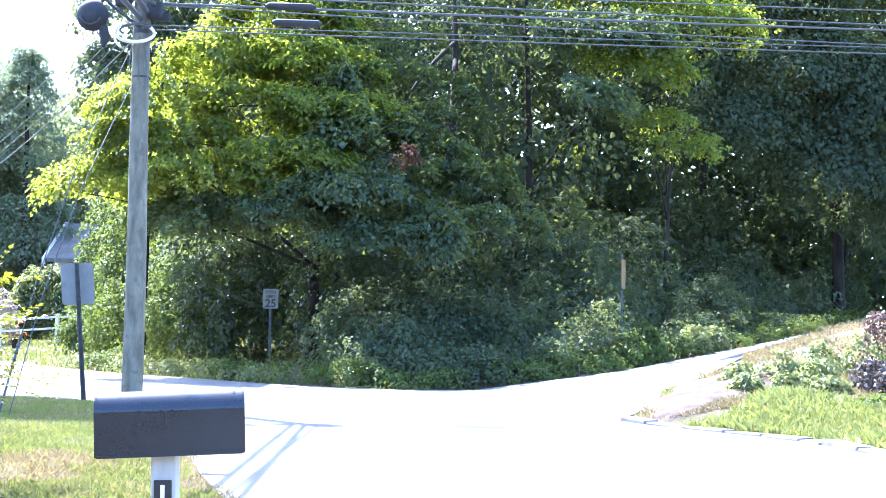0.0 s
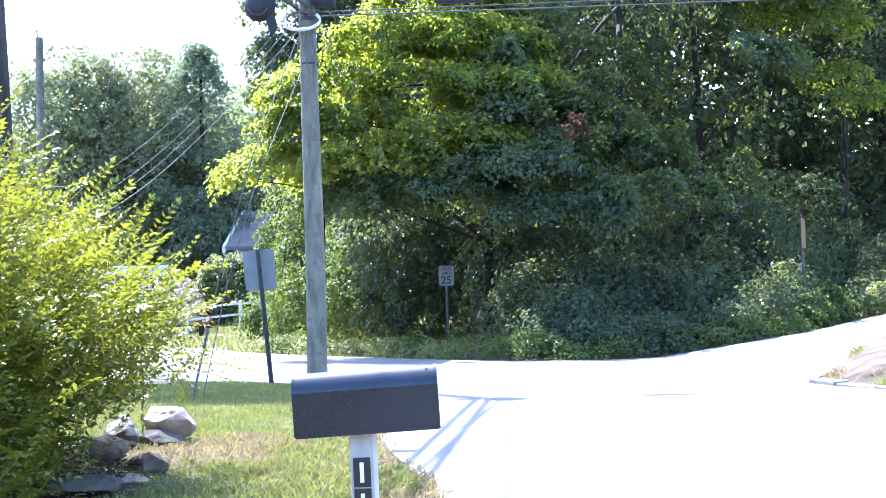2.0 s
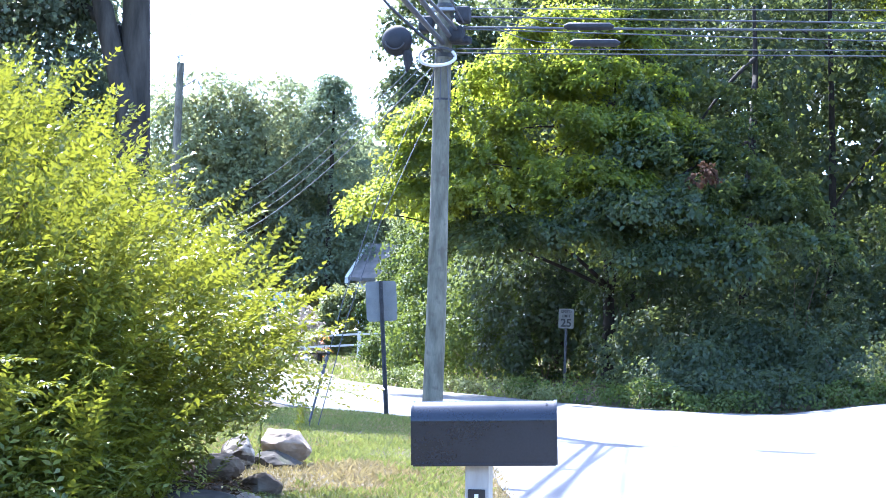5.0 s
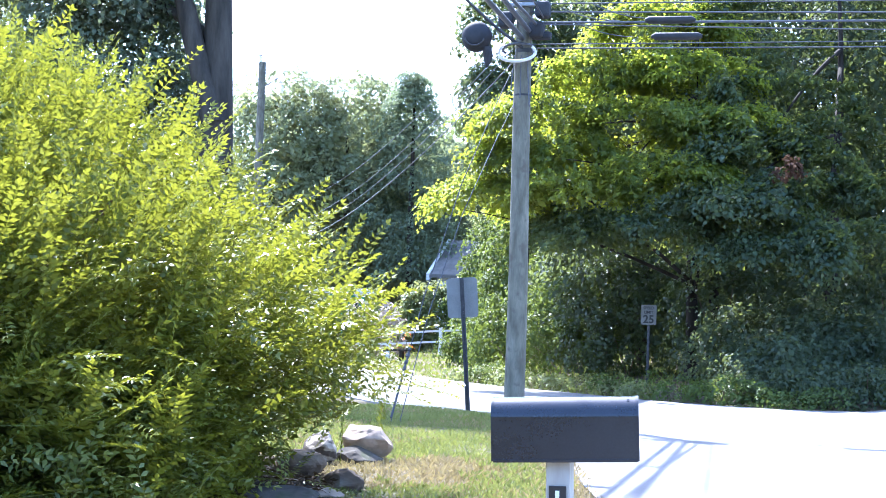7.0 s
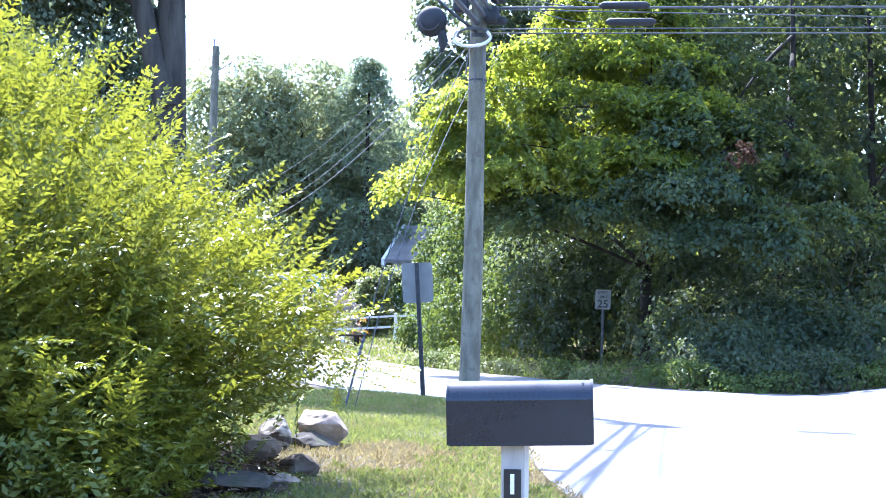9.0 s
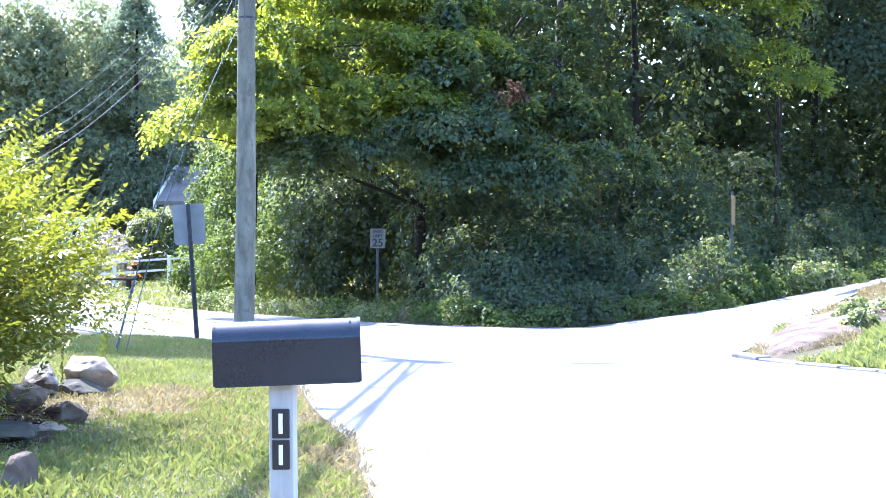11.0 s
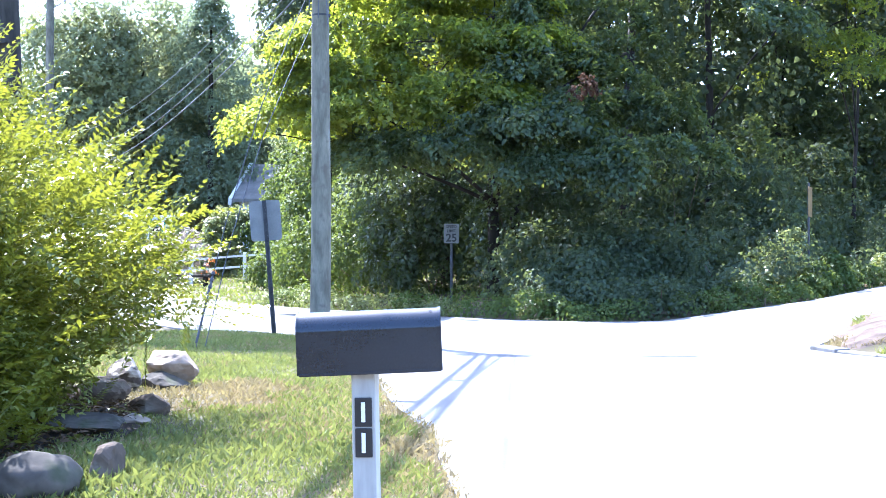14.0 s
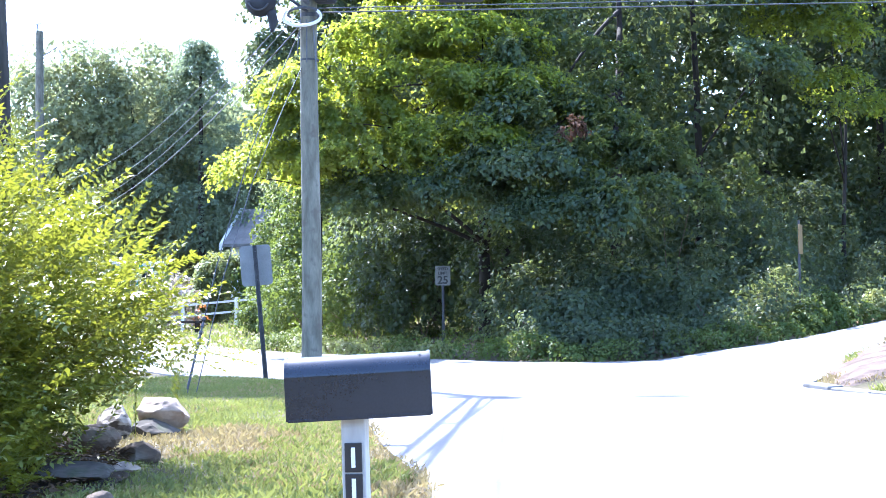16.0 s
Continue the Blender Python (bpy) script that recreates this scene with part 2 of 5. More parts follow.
def put(name, me, material, parent=None, label="", smooth=False):
    me.materials.append(material)
    if smooth:
        me.polygons.foreach_set("use_smooth", [True] * len(me.polygons))
    ob = new(name, me)
    if parent:
        ob.parent = parent
    if label:
        ob["label"] = label
    return ob


def part(name, bm, material, parent=None, label="", smooth=False):
    me = bpy.data.meshes.new(name)
    bmesh.ops.recalc_face_normals(bm, faces=bm.faces)
    bm.to_mesh(me)
    bm.free()
    return put(name, me, material, parent, label, smooth)


def thing(name, x, y, z, label, category, rz=0.0, group="", kind=""):
    ob = new(name)
    ob.empty_display_size = 0.1
    ob.matrix_basis = pose(x, y, z, 0, 0, rz)
    return tagged(ob, label, category, group, kind)


def block(x0, x1, y0, y1, z0, z1, bevel=0.0, seg=2):
    bm = bmesh.new()
    bmesh.ops.create_cube(bm, size=1)
    for v in bm.verts:
        v.co = Vector(((x0 + x1) / 2 + v.co.x * (x1 - x0), (y0 + y1) / 2 + v.co.y * (y1 - y0), (z0 + z1) / 2 + v.co.z * (z1 - z0)))
    if bevel:
        bmesh.ops.bevel(bm, geom=bm.edges[:], offset=bevel, segments=seg, affect="EDGES", profile=0.5)
    return bm


def prism(outline, y0, y1, bevel=0.0):
    """An outline of (x, z) pulled along y."""
    bm = bmesh.new()
    a = [bm.verts.new((x, y0, z)) for x, z in outline]
    b = [bm.verts.new((x, y1, z)) for x, z in outline]
    bm.faces.new(a), bm.faces.new(b[::-1])
    for i in range(len(a)):
        bm.faces.new((a[i - 1], a[i], b[i], b[i - 1]))
    if bevel:
        bmesh.ops.bevel(bm, geom=bm.edges[:], offset=bevel, segments=2, affect="EDGES")
    return bm


def tube_arrays(points, radii, seg=8):
    """Rings round a line of points, as verts and quads."""
    pts = np.asarray(points, float)
    rad = np.broadcast_to(np.asarray(radii, float), len(pts))
    way = np.gradient(pts, axis=0)
    way /= np.linalg.norm(way, axis=1)[:, None] + 1e-9
    ref = np.where(np.abs(way[:, 2:3]) > 0.9, np.array([[1.0, 0, 0]]), np.array([[0, 0, 1.0]]))
    u = np.cross(way, ref)
    u /= np.linalg.norm(u, axis=1)[:, None] + 1e-9
    v = np.cross(way, u)
    a = np.arange(seg) * 2 * math.pi / seg
    ring = pts[:, None] + rad[:, None, None] * (np.cos(a)[None, :, None] * u[:, None] + np.sin(a)[None, :, None] * v[:, None])
    n = len(pts)
    i, j = np.meshgrid(np.arange(n - 1), np.arange(seg), indexing="ij")
    k = (j + 1) % seg
    faces = np.stack([i * seg + j, i * seg + k, (i + 1) * seg + k, (i + 1) * seg + j], -1).reshape(-1, 4)
    return ring.reshape(-1, 3), faces


def tube(name, points, radii, material, parent=None, label="", seg=8):
    verts, faces = tube_arrays(points, radii, seg)
    return put(name, mesh_of(name, verts, faces), material, parent, label, smooth=True)


def joined(arrays):
    verts, faces, base = [], [], 0
    for v, f in arrays:
        verts.append(v), faces.append(f + base)
        base += len(v)
    return np.concatenate(verts), np.concatenate(faces)


def unit(v):
    return v / (np.linalg.norm(v, axis=-1, keepdims=True) + 1e-9)


def leaf_arrays(at, way, face, length, width, fold=0.25):
    """Kite-shaped leaves: foot, two sides and tip, a little folded along the rib."""
    at, way, face = np.asarray(at), unit(np.asarray(way)), unit(np.asarray(face))
    side = unit(np.cross(way, face))
    nrm = np.cross(side, way)
    length, width = np.broadcast_to(length, len(at))[:, None], np.broadcast_to(width, len(at))[:, None]
    mid = at + way * length * 0.45
    q = np.stack([at, mid + side * width / 2 + nrm * width * fold, at + way * length - nrm * length * 0.12, mid - side * width / 2 + nrm * width * fold], 1)
    return q.reshape(-1, 3), np.arange(len(at) * 4).reshape(-1, 4)


def blob_points(rng, n, centre, radii, low=0.75, high=1.0, front=0.6, floor=-0.6):
    """Places in the outer shell of an ellipsoid, more of them on the side that faces the road."""
    out = np.zeros((0, 3))
    while len(out) < n:
        d = unit(rng.normal(size=(n * 3, 3)))
        keep = (d[:, 2] > floor) & ((d[:, 1] < 0.25) | (rng.random(len(d)) > front))
        out = np.concatenate([out, d[keep]])
    d = out[:n]
    lump = 1 + 0.16 * np.sin(d[:, 0] * 7 + centre[0]) * np.cos(d[:, 2] * 6 + centre[1]) + 0.1 * np.sin(d[:, 1] * 11 + d[:, 2] * 9)
    r = (low + (high - low) * rng.random(n) ** 0.6) * lump
    p = np.asarray(centre) + d * r[:, None] * np.asarray(radii)
    return p, d


def sprays(rng, centres, outward, count, radius, length, up=0.75, flat=0.14, spread=0.45):
    """Flat layered boughs: discs of leaves about the given places."""
    n = len(centres)
    nrm = unit(outward * (1 - up) + np.array([0, 0, up]) + rng.normal(size=(n, 3)) * 0.16)
    rad = radius * (0.6 + 0.8 * rng.random(n))
    u = unit(np.cross(nrm, rng.normal(size=(n, 3))))
    v = np.cross(nrm, u)
    a, r = rng.random((n, count)) * 2 * math.pi, np.sqrt(rng.random((n, count)))
    pos = centres[:, None] + (r * rad[:, None])[..., None] * (np.cos(a)[..., None] * u[:, None] + np.sin(a)[..., None] * v[:, None])
    pos = pos + nrm[:, None] * (rng.normal(size=(n, count)) * flat * rad[:, None])[..., None]
    pos[..., 2] -= 0.25 * rad[:, None] * r**2
    way = unit(pos - centres[:, None] + rng.normal(size=pos.shape) * 0.35 * rad[:, None, None])
    face = unit(nrm[:, None] + rng.normal(size=pos.shape) * spread)
    size = length * (0.65 + 0.7 * rng.random(n * count))
    return leaf_arrays(pos.reshape(-1, 3), way.reshape(-1, 3), face.reshape(-1, 3), size, size * 0.8)


def domes(rng, centres, outward, count, radius, leaf, up=0.45, flat=0.4, spread=0.3, droop=0.3, slim=0.8):
    """Clumps of leaves: low ragged domes that look out and up, their leaves laid like shingles and hanging at the rim."""
    n = len(centres)
    nrm = unit(outward * (1 - up) + np.array([0, 0, up]) + rng.normal(size=(n, 3)) * 0.16)
    rad = radius * (0.6 + 0.8 * rng.random(n))[:, None]
    u = unit(np.cross(nrm, rng.normal(size=(n, 3))))
    v = np.cross(nrm, u)
    a, rho = rng.random((n, count)) * 2 * math.pi, np.sqrt(rng.random((n, count)))
    first, second = rng.random((2, n, 1)) * 6.3
    reach = rho * rad * (1 + 0.3 * np.sin(3 * a + first) + 0.18 * np.sin(7 * a + second))
    ray = np.cos(a)[..., None] * u[:, None] + np.sin(a)[..., None] * v[:, None]
    rise = flat * rad * (1 - rho**2) + 0.07 * rad * rng.normal(size=(n, count))
    pos = centres[:, None] + ray * reach[..., None] + nrm[:, None] * rise[..., None]
    pos[..., 2] -= droop * rad * rho**2
    face = unit(nrm[:, None] + ray * (0.7 * rho)[..., None] + rng.normal(size=pos.shape) * spread)
    way = unit(ray + np.array([0, 0, -0.5]) + rng.normal(size=pos.shape) * 0.45)
    size = leaf * (0.65 + 0.7 * rng.random(n * count))
    return leaf_arrays(pos.reshape(-1, 3), way.reshape(-1, 3), face.reshape(-1, 3), size, size * slim)


# gaps cut into the crowns along the sun's ray to light the weeds
SUN_GAPS = [((3.95, 30.0, 0.9), 0.85), ((3.2, 29.0, 0.4), 0.6), ((6.5, 32.2, 0.9), 0.9), ((-5.0, 33.6, 1.6), 0.3), ((-1.4, 28.3, 0.3), 0.45)]


def thinned(arrays, offset):
    """The leaves without those that stand in a gap of the canopy or would shade the sunny road."""
    v, f = arrays
    q = v.reshape(-1, 4, 3)
    c = q.mean(1) + np.asarray(offset)
    way = np.array(SUN_WAY)
    keep = np.ones(len(q), bool)
    for o, r in SUN_GAPS:
        w = c - np.array(o)
        along = w @ way
        off = np.linalg.norm(w - along[:, None] * way, axis=1)
        keep &= ~((along > 0.9) & (off < r))
    x, y = c[:, 0] - c[:, 2] * way[0] / way[2], c[:, 1] - c[:, 2] * way[1] / way[2]
    high = c[:, 2] > 1.8
    wave = 0.35 * np.sin(x * 1.7) * np.sin(y * 2.3) + 0.25 * np.sin(x * 5.1 + y * 3.7)
    on_road = (edge_distance(x, y, FAR_EDGE) < -0.45 + wave) & (edge_distance(x, y, NEAR_RIGHT) < 0) & (edge_distance(x, y, NEAR_LEFT) < 0) & (y < 40) & (x > -3)
    q = q[keep & ~(high & on_road)]
    return q.reshape(-1, 3), np.arange(len(q) * 4).reshape(-1, 4)


# ---- lie of the land ----
NEAR_LEFT = [(0.6, -30), (0.3, 0), (-0.2, 3.5), (-0.69, 6.44), (-1.12, 8.78), (-1.63, 10.7), (-1.95, 12.2), (-2.6, 15.0), (-3.3, 18.0), (-3.72, 20.0), (-4.5, 20.75), (-5.6, 21.0), (-7.0, 22.6), (-8.3, 24.7), (-12.0, 30.5), (-20.0, 42.5), (-32.0, 59.0), (-60.0, 98.0)]
FAR_EDGE = [(-64.0, 104.0), (-33.0, 68.0), (-22.0, 57.5), (-14.8, 46.5), (-9.5, 37.2), (-7.2, 33.6), (-4.4, 30.2), (-2.9, 28.3), (-1.5, 27.2), (-0.24, 26.7), (1.1, 27.0), (4.0, 28.0), (6.0, 31.0), (8.8, 35.2), (10.5, 38.0), (15.0, 45.0), (40.0, 82.0)]
NEAR_RIGHT = [(46.0, 77.0), (16.5, 42.5), (12.2, 37.0), (9.6, 33.4), (7.0, 28.3), (5.0, 24.0), (3.7, 21.4), (2.95, 19.2), (2.6, 18.3), (2.75, 17.7), (3.45, 16.5), (4.1, 15.3), (4.5, 13.5), (4.9, 9.0), (5.2, 3.5), (5.6, -30)]


def edge_distance(x, y, line):
    """Signed distance from a line of points: plus on its left as one goes along it."""
    x, y = np.asarray(x, float), np.asarray(y, float)
    best, sign = np.full(x.shape, 1e9), np.zeros(x.shape)
    for (ax, ay), (bx, by) in zip(line, line[1:]):
        dx, dy = bx - ax, by - ay
        s = np.clip(((x - ax) * dx + (y - ay) * dy) / (dx * dx + dy * dy), 0, 1)
        d = np.hypot(x - ax - s * dx, y - ay - s * dy)
        side = np.where(dx * (y - ay) - dy * (x - ax) > 0, 1.0, -1.0)
        sign = np.where(d < best, side, sign)
        best = np.minimum(best, d)
    return best * sign


def smooth(a, b, v):
    s = np.clip((np.asarray(v, float) - a) / (b - a), 0, 1)
    return s * s * (3 - 2 * s)


def land(x, y):
    x, y = np.asarray(x, float), np.asarray(y, float)
    s = smooth(17.0, 27.0, y)
    side = np.clip((x - 4.0) * 0.83 - (y - 27.0) * 0.55, 0, 4)
    z = s * (0.13 * np.clip(x - 1.0, 0, 14) + 0.045 * side * smooth(1.5, 4.0, x))
    z = z - 0.3 * smooth(6.3, 4.6, y)
    far = np.clip(edge_distance(x, y, FAR_EDGE), 0, 80)
    z = z + 0.09 * np.clip(far - 0.5, 0, 12) + 0.035 * np.clip(far - 10, 0, 60)
    right = np.clip(edge_distance(x, y, NEAR_RIGHT), 0, 12)
    z = z + 0.22 * smooth(0.1, 1.6, right) + 0.03 * np.clip(right - 1, 0, 8)
    left = np.clip(edge_distance(x, y, NEAR_LEFT), 0, 12)
    z = z + 0.06 * smooth(0.0, 1.2, left) * smooth(24, 18, y) + 0.02 * np.clip(left - 1.5, 0, 8) * smooth(24, 16, y)
    return z


def land_at(x, y):
    return float(land(np.array([x]), np.array([y]))[0])


# ---- ground ----
def build_ground():
    xs = np.concatenate([[-900, -500, -260, -140], np.arange(-80, -14, 2.0), np.arange(-14, 16, 0.35), np.arange(16, 60, 2.0), [90, 160, 300, 600, 900]])
    ys = np.concatenate([[-600, -200, -80, -30, -12], np.arange(-4, 46, 0.35), np.arange(46, 110, 2.0), [140, 200, 320, 600, 1200]])
    gx, gy = np.meshgrid(xs, ys)
    gz = land(gx, gy) + 0.012 * np.sin(gx * 3.1 + gy * 1.7) * np.sin(gy * 2.3 - gx)
    depth = -np.maximum(np.maximum(edge_distance(gx, gy, NEAR_LEFT), edge_distance(gx, gy, FAR_EDGE)), edge_distance(gx, gy, NEAR_RIGHT))
    gz = gz - 0.014 * smooth(-0.5, 0.0, depth) - 0.06 * smooth(0.0, 0.8, depth)
    n, m = gx.shape
    i, j = np.meshgrid(np.arange(n - 1), np.arange(m - 1), indexing="ij")
    faces = np.stack([i * m + j, i * m + j + 1, (i + 1) * m + j + 1, (i + 1) * m + j], -1).reshape(-1, 4)
    ob = put("ground", mesh_of("ground", np.stack([gx, gy, gz], -1).reshape(-1, 3), faces), EARTH, smooth=True)
    tagged(ob, "uneven earth and thin summer grass beside the road", "ground", kind="structure")


def build_road():
    bm = bmesh.new()
    loop = [bm.verts.new((x, y, 0)) for x, y in NEAR_LEFT + FAR_EDGE + NEAR_RIGHT]
    face = bm.faces.new(loop)
    bmesh.ops.triangulate(bm, faces=[face])
    for axis, values in ((0, np.arange(-14, 16, 0.8)), (1, np.arange(2, 48, 0.8))):
        for value in values:
            co, no = [0, 0, 0], [0, 0, 0]
            co[axis], no[axis] = value, 1
            bmesh.ops.bisect_plane(bm, geom=bm.verts[:] + bm.edges[:] + bm.faces[:], plane_co=co, plane_no=no)
    xy = np.array([v.co[:2] for v in bm.verts])
    for v, z in zip(bm.verts, land(xy[:, 0], xy[:, 1])):
        v.co.z = z + 0.012
    rim = bmesh.ops.extrude_edge_only(bm, edges=[e for e in bm.edges if e.is_boundary])
    for v in rim["geom"]:
        if isinstance(v, bmesh.types.BMVert):
            v.co.z -= 0.15
    ob = part("road", bm, ASPHALT)
    tagged(ob, "sun-bleached grey asphalt road with a few tar seams", "road", kind="structure")
    seams = [[(1.3, 19.6), (1.9, 19.9), (2.3, 19.8)], [(2.2, 22.3), (3.0, 22.7)]]
    for line in seams:
        pts = np.array(line)
        fine = np.concatenate([a + (b - a) * np.linspace(0, 1, 8)[:, None] for a, b in zip(pts, pts[1:])])
        fine = fine + np.random.normal(size=fine.shape) * 0.025
        w = 0.009 + 0.006 * np.random.random(len(fine))
        v, f = [], []
        for k, (x, y) in enumerate(fine):
            z = land_at(x, y) + 0.017
            v += [(x - w[k], y, z), (x + w[k], y, z)]
            if k:
                f.append((2 * k - 2, 2 * k - 1, 2 * k + 1, 2 * k))
        put("tar_seam", mesh_of("tar_seam", v, f), TAR, ob, "dark tar seam")


build_ground()
build_road()


# ---- utility pole, wires and signs ----
POLE = (-4.07, 20.0)


def sag_line(a, b, sag, n=24):
    s = np.linspace(0, 1, n)[:, None]
    p = np.array(a) + (np.array(b) - np.array(a)) * s
    p[:, 2] -= sag * 4 * (s[:, 0] - s[:, 0] ** 2)
    return p


def wire(a, b, sag, radius, material=None, label="black overhead cable on the utility pole", kinks=0.0, n=28):
    p = sag_line(a, b, sag, n)
    if kinks:
        p[1:-1] += np.random.normal(size=p[1:-1].shape) * kinks
    ob = tube("overhead_cable", p, radius * 0.85, material or WIRE, seg=6)
    return tagged(ob, label, "cable", "cables on the utility pole")


def build_pole():
    x, y = POLE
    p = thing("utility_pole", x, y, land_at(x, y), "weathered grey wooden utility pole on the grass verge", "pole")
    zs = np.linspace(-0.3, 6.3, 24)
    tube("shaft", np.stack([0.012 * np.sin(zs), 0 * zs, zs], -1), 0.152 - 0.0055 * zs, POLEWOOD, p, seg=20)
    band = lambda z, r, h, m, name, label="": tube(name, [(0, 0, z), (0, 0, z + h)], r, m, p, label, seg=20)
    band(4.66, 0.137, 0.03, STEEL, "strap", "dark steel strap")
    band(5.30, 0.135, 0.06, STEEL, "strap", "dark steel strap")
    band(6.05, 0.133, 0.05, STEEL, "strap", "dark steel strap")
    a = np.linspace(-0.6, math.pi + 0.7, 26)
    tube("cable_loop", np.stack([-0.07 + 0.27 * np.cos(a), -0.15 - 0.1 * np.abs(np.sin(a)), 5.28 - 0.14 * np.sin(a)], -1), 0.024, WHITECABLE, p, "white cable tied in a slack loop")
    tube("cable_loop", np.stack([-0.05 + 0.24 * np.cos(a), -0.14 - 0.06 * np.abs(np.sin(a)), 5.33 + 0.08 * np.sin(a)], -1), 0.02, WIREGREY, p, "grey cable loop")
    for k in range(3):
        s = np.linspace(0, 1, 8)
        tube("ground_lead", np.stack([-0.1 + 0.09 * k + 0.05 * s * (k - 1), -0.155 + 0 * s, 5.25 - (0.5 + 0.13 * k) * s], -1), 0.009, WIRE, p, "thin black lead")
    for x0, z0 in ((-0.26, 5.78), (0.2, 5.62), (0.28, 5.92)):
        part("terminal_box", block(x0 - 0.11, x0 + 0.11, -0.2, 0.02, z0 - 0.12, z0 + 0.12, 0.05, 3), GREYCAP, p, "dark round-cornered terminal box")
    part("connector", block(0.12, 0.42, -0.14, -0.02, 5.48, 5.6, 0.04, 2), GREYCAP, p)
    part("bracket", block(-0.2, 0.2, -0.19, -0.13, 5.96, 6.02, 0.01), GALV, p, "galvanised bracket")
    # round lamp head on a slanting arm
    tube("arm", [(0.0, -0.13, 5.36), (-0.35, -0.3, 5.62), (-0.75, -0.5, 5.98), (-0.95, -0.6, 6.2)], [0.025, 0.025, 0.022, 0.02], STEEL, p, "dark slanting bracket arm")
    bm = bmesh.new()
    bmesh.ops.create_uvsphere(bm, u_segments=24, v_segments=14, radius=0.225)
    for v in bm.verts:
        v.co.y *= 0.62
        v.co += Vector((-0.62, -0.42, 5.47))
    head = part("lamp_head", bm, GREYCAP, p, "dark round lamp housing", True)
    a = np.linspace(3.4, 5.9, 16)
    tube("rim", np.stack([-0.62 + 0.15 * np.cos(a), -0.555 + 0 * a, 5.47 + 0.15 * np.sin(a)], -1), 0.012, STEEL, head)
    tube("drop", [(-0.47, -0.42, 5.32), (-0.44, -0.42, 5.18), (-0.46, -0.42, 5.02)], [0.07, 0.075, 0.02], GREYCAP, p)


def build_cables():
    x, y = POLE
    ends = [(5.36, 5.27, 0.012, 0.05, WIREGREY), (5.42, 5.29, 0.010, 0.02, WIRE), (5.72, 5.46, 0.012, 0.16, WIREGREY), (5.74, 5.62, 0.022, 0.06, WIRE), (5.9, 5.68, 0.016, 0.09, WIRE), (6.02, 5.8, 0.012, 0.03, WIREGREY)]
    for z0, z1, r, sag, m in ends:
        wire((x + 0.1, y - 0.1, z0), (46.8, 38.7, 1.13 + (z1 - 0.88) * 1.8), sag * 2.5, r, m, "overhead cable that crosses the road")
    # splice cases on the road cables
    for x0, z0 in ((-1.95, 5.74), (-1.85, 5.5)):
        c = tube("splice_case", [(x0 - 0.36, y - 0.08, z0), (x0 - 0.3, y - 0.08, z0), (x0 + 0.3, y - 0.08, z0 - 0.01), (x0 + 0.36, y - 0.08, z0 - 0.01)], [0.02, 0.055, 0.055, 0.02], GREYCAP, seg=10)
        tagged(c, "dark splice case hung on an overhead cable", "splice case", "splice cases")
    for dx, z0, z1 in ((-0.9, 5.95, 5.74), (-1.35, 6.0, 5.76), (-1.1, 5.74, 5.5)):
        wire((x - dx - 0.35, y - 0.08, z0), (x - dx + 0.5, y - 0.08, z1), 0.05, 0.008, WIREGREY, "thin slack cable tail by a splice case", n=8)
    # cables that come over the verge towards the house side
    for k, (dx, z1, r) in enumerate(((1.0, 5.35, 0.046), (1.5, 5.5, 0.046), (0.6, 5.2, 0.03), (2.6, 5.9, 0.018))):
        wire((x + 0.1 * k, y - 0.15, 5.5 + 0.1 * k), (x + dx - 0.25, -14.0, z1 + 0.5), 0.35, r, None, "overhead cable that follows the road edge")
    for yy, dx, zz in ((13.95, 0.0, 5.36), (16.1, 0.12, 5.5)):
        c = tube("splice_case", [(x + dx - 0.13, yy, zz), (x + dx, yy, zz), (x + dx + 0.13, yy, zz)], [0.06, 0.07, 0.06], GREYCAP, seg=10)
        tagged(c, "dark splice case hung on an overhead cable", "splice case", "splice cases")
    # cables to the far pole
    for z0, z1, r in ((5.25, 4.6, 0.011), (5.45, 4.9, 0.008), (5.6, 5.3, 0.008), (5.95, 6.0, 0.007)):
        wire((x - 0.1, y, z0), (-20.35, 50.0, z1), 1.0, r, None, "overhead cable that runs to the far pole")
    wire((-0.5, 4.0, 11.0), (-20.35, 50.0, 12.0), 1.2, 0.012, WIREGREY, "high bare wire that runs to the far pole")
    for dx, zt in ((0.0, 5.2), (0.14, 4.6)):
        g = thing("guy_wire", -4.78 + dx * 0.5, 16.1 + dx, 0.06, "steel guy wire with a plastic guard, anchored in the grass", "guy wire", group="guy wires of the pole")
        top = np.array([x - (-4.78 + dx * 0.5) - 0.08, y - (16.1 + dx), zt])
        tube("strand", [(0, 0, -0.05), tuple(top * 0.3 + np.array([-0.13, 0, 0.0])), tuple(top * 0.6 + np.array([-0.17, 0, 0])), tuple(top * 0.85 + np.array([-0.08, 0, 0])), tuple(top)], 0.0065, STEEL, g)
        if dx == 0.0:
            low = np.array([top[0] * 0.3 - 0.13, top[1] * 0.3, top[2] * 0.3])
            tube("guard", [tuple(low * 0.05), tuple(low * 0.55)], 0.014, STEEL, g, "dark plastic guard sleeve")
            for k in range(5):
                c = low * (0.36 + 0.05 * k)
                tube("clamp", [tuple(c), tuple(c + low * 0.02)], 0.024, STEEL, g)


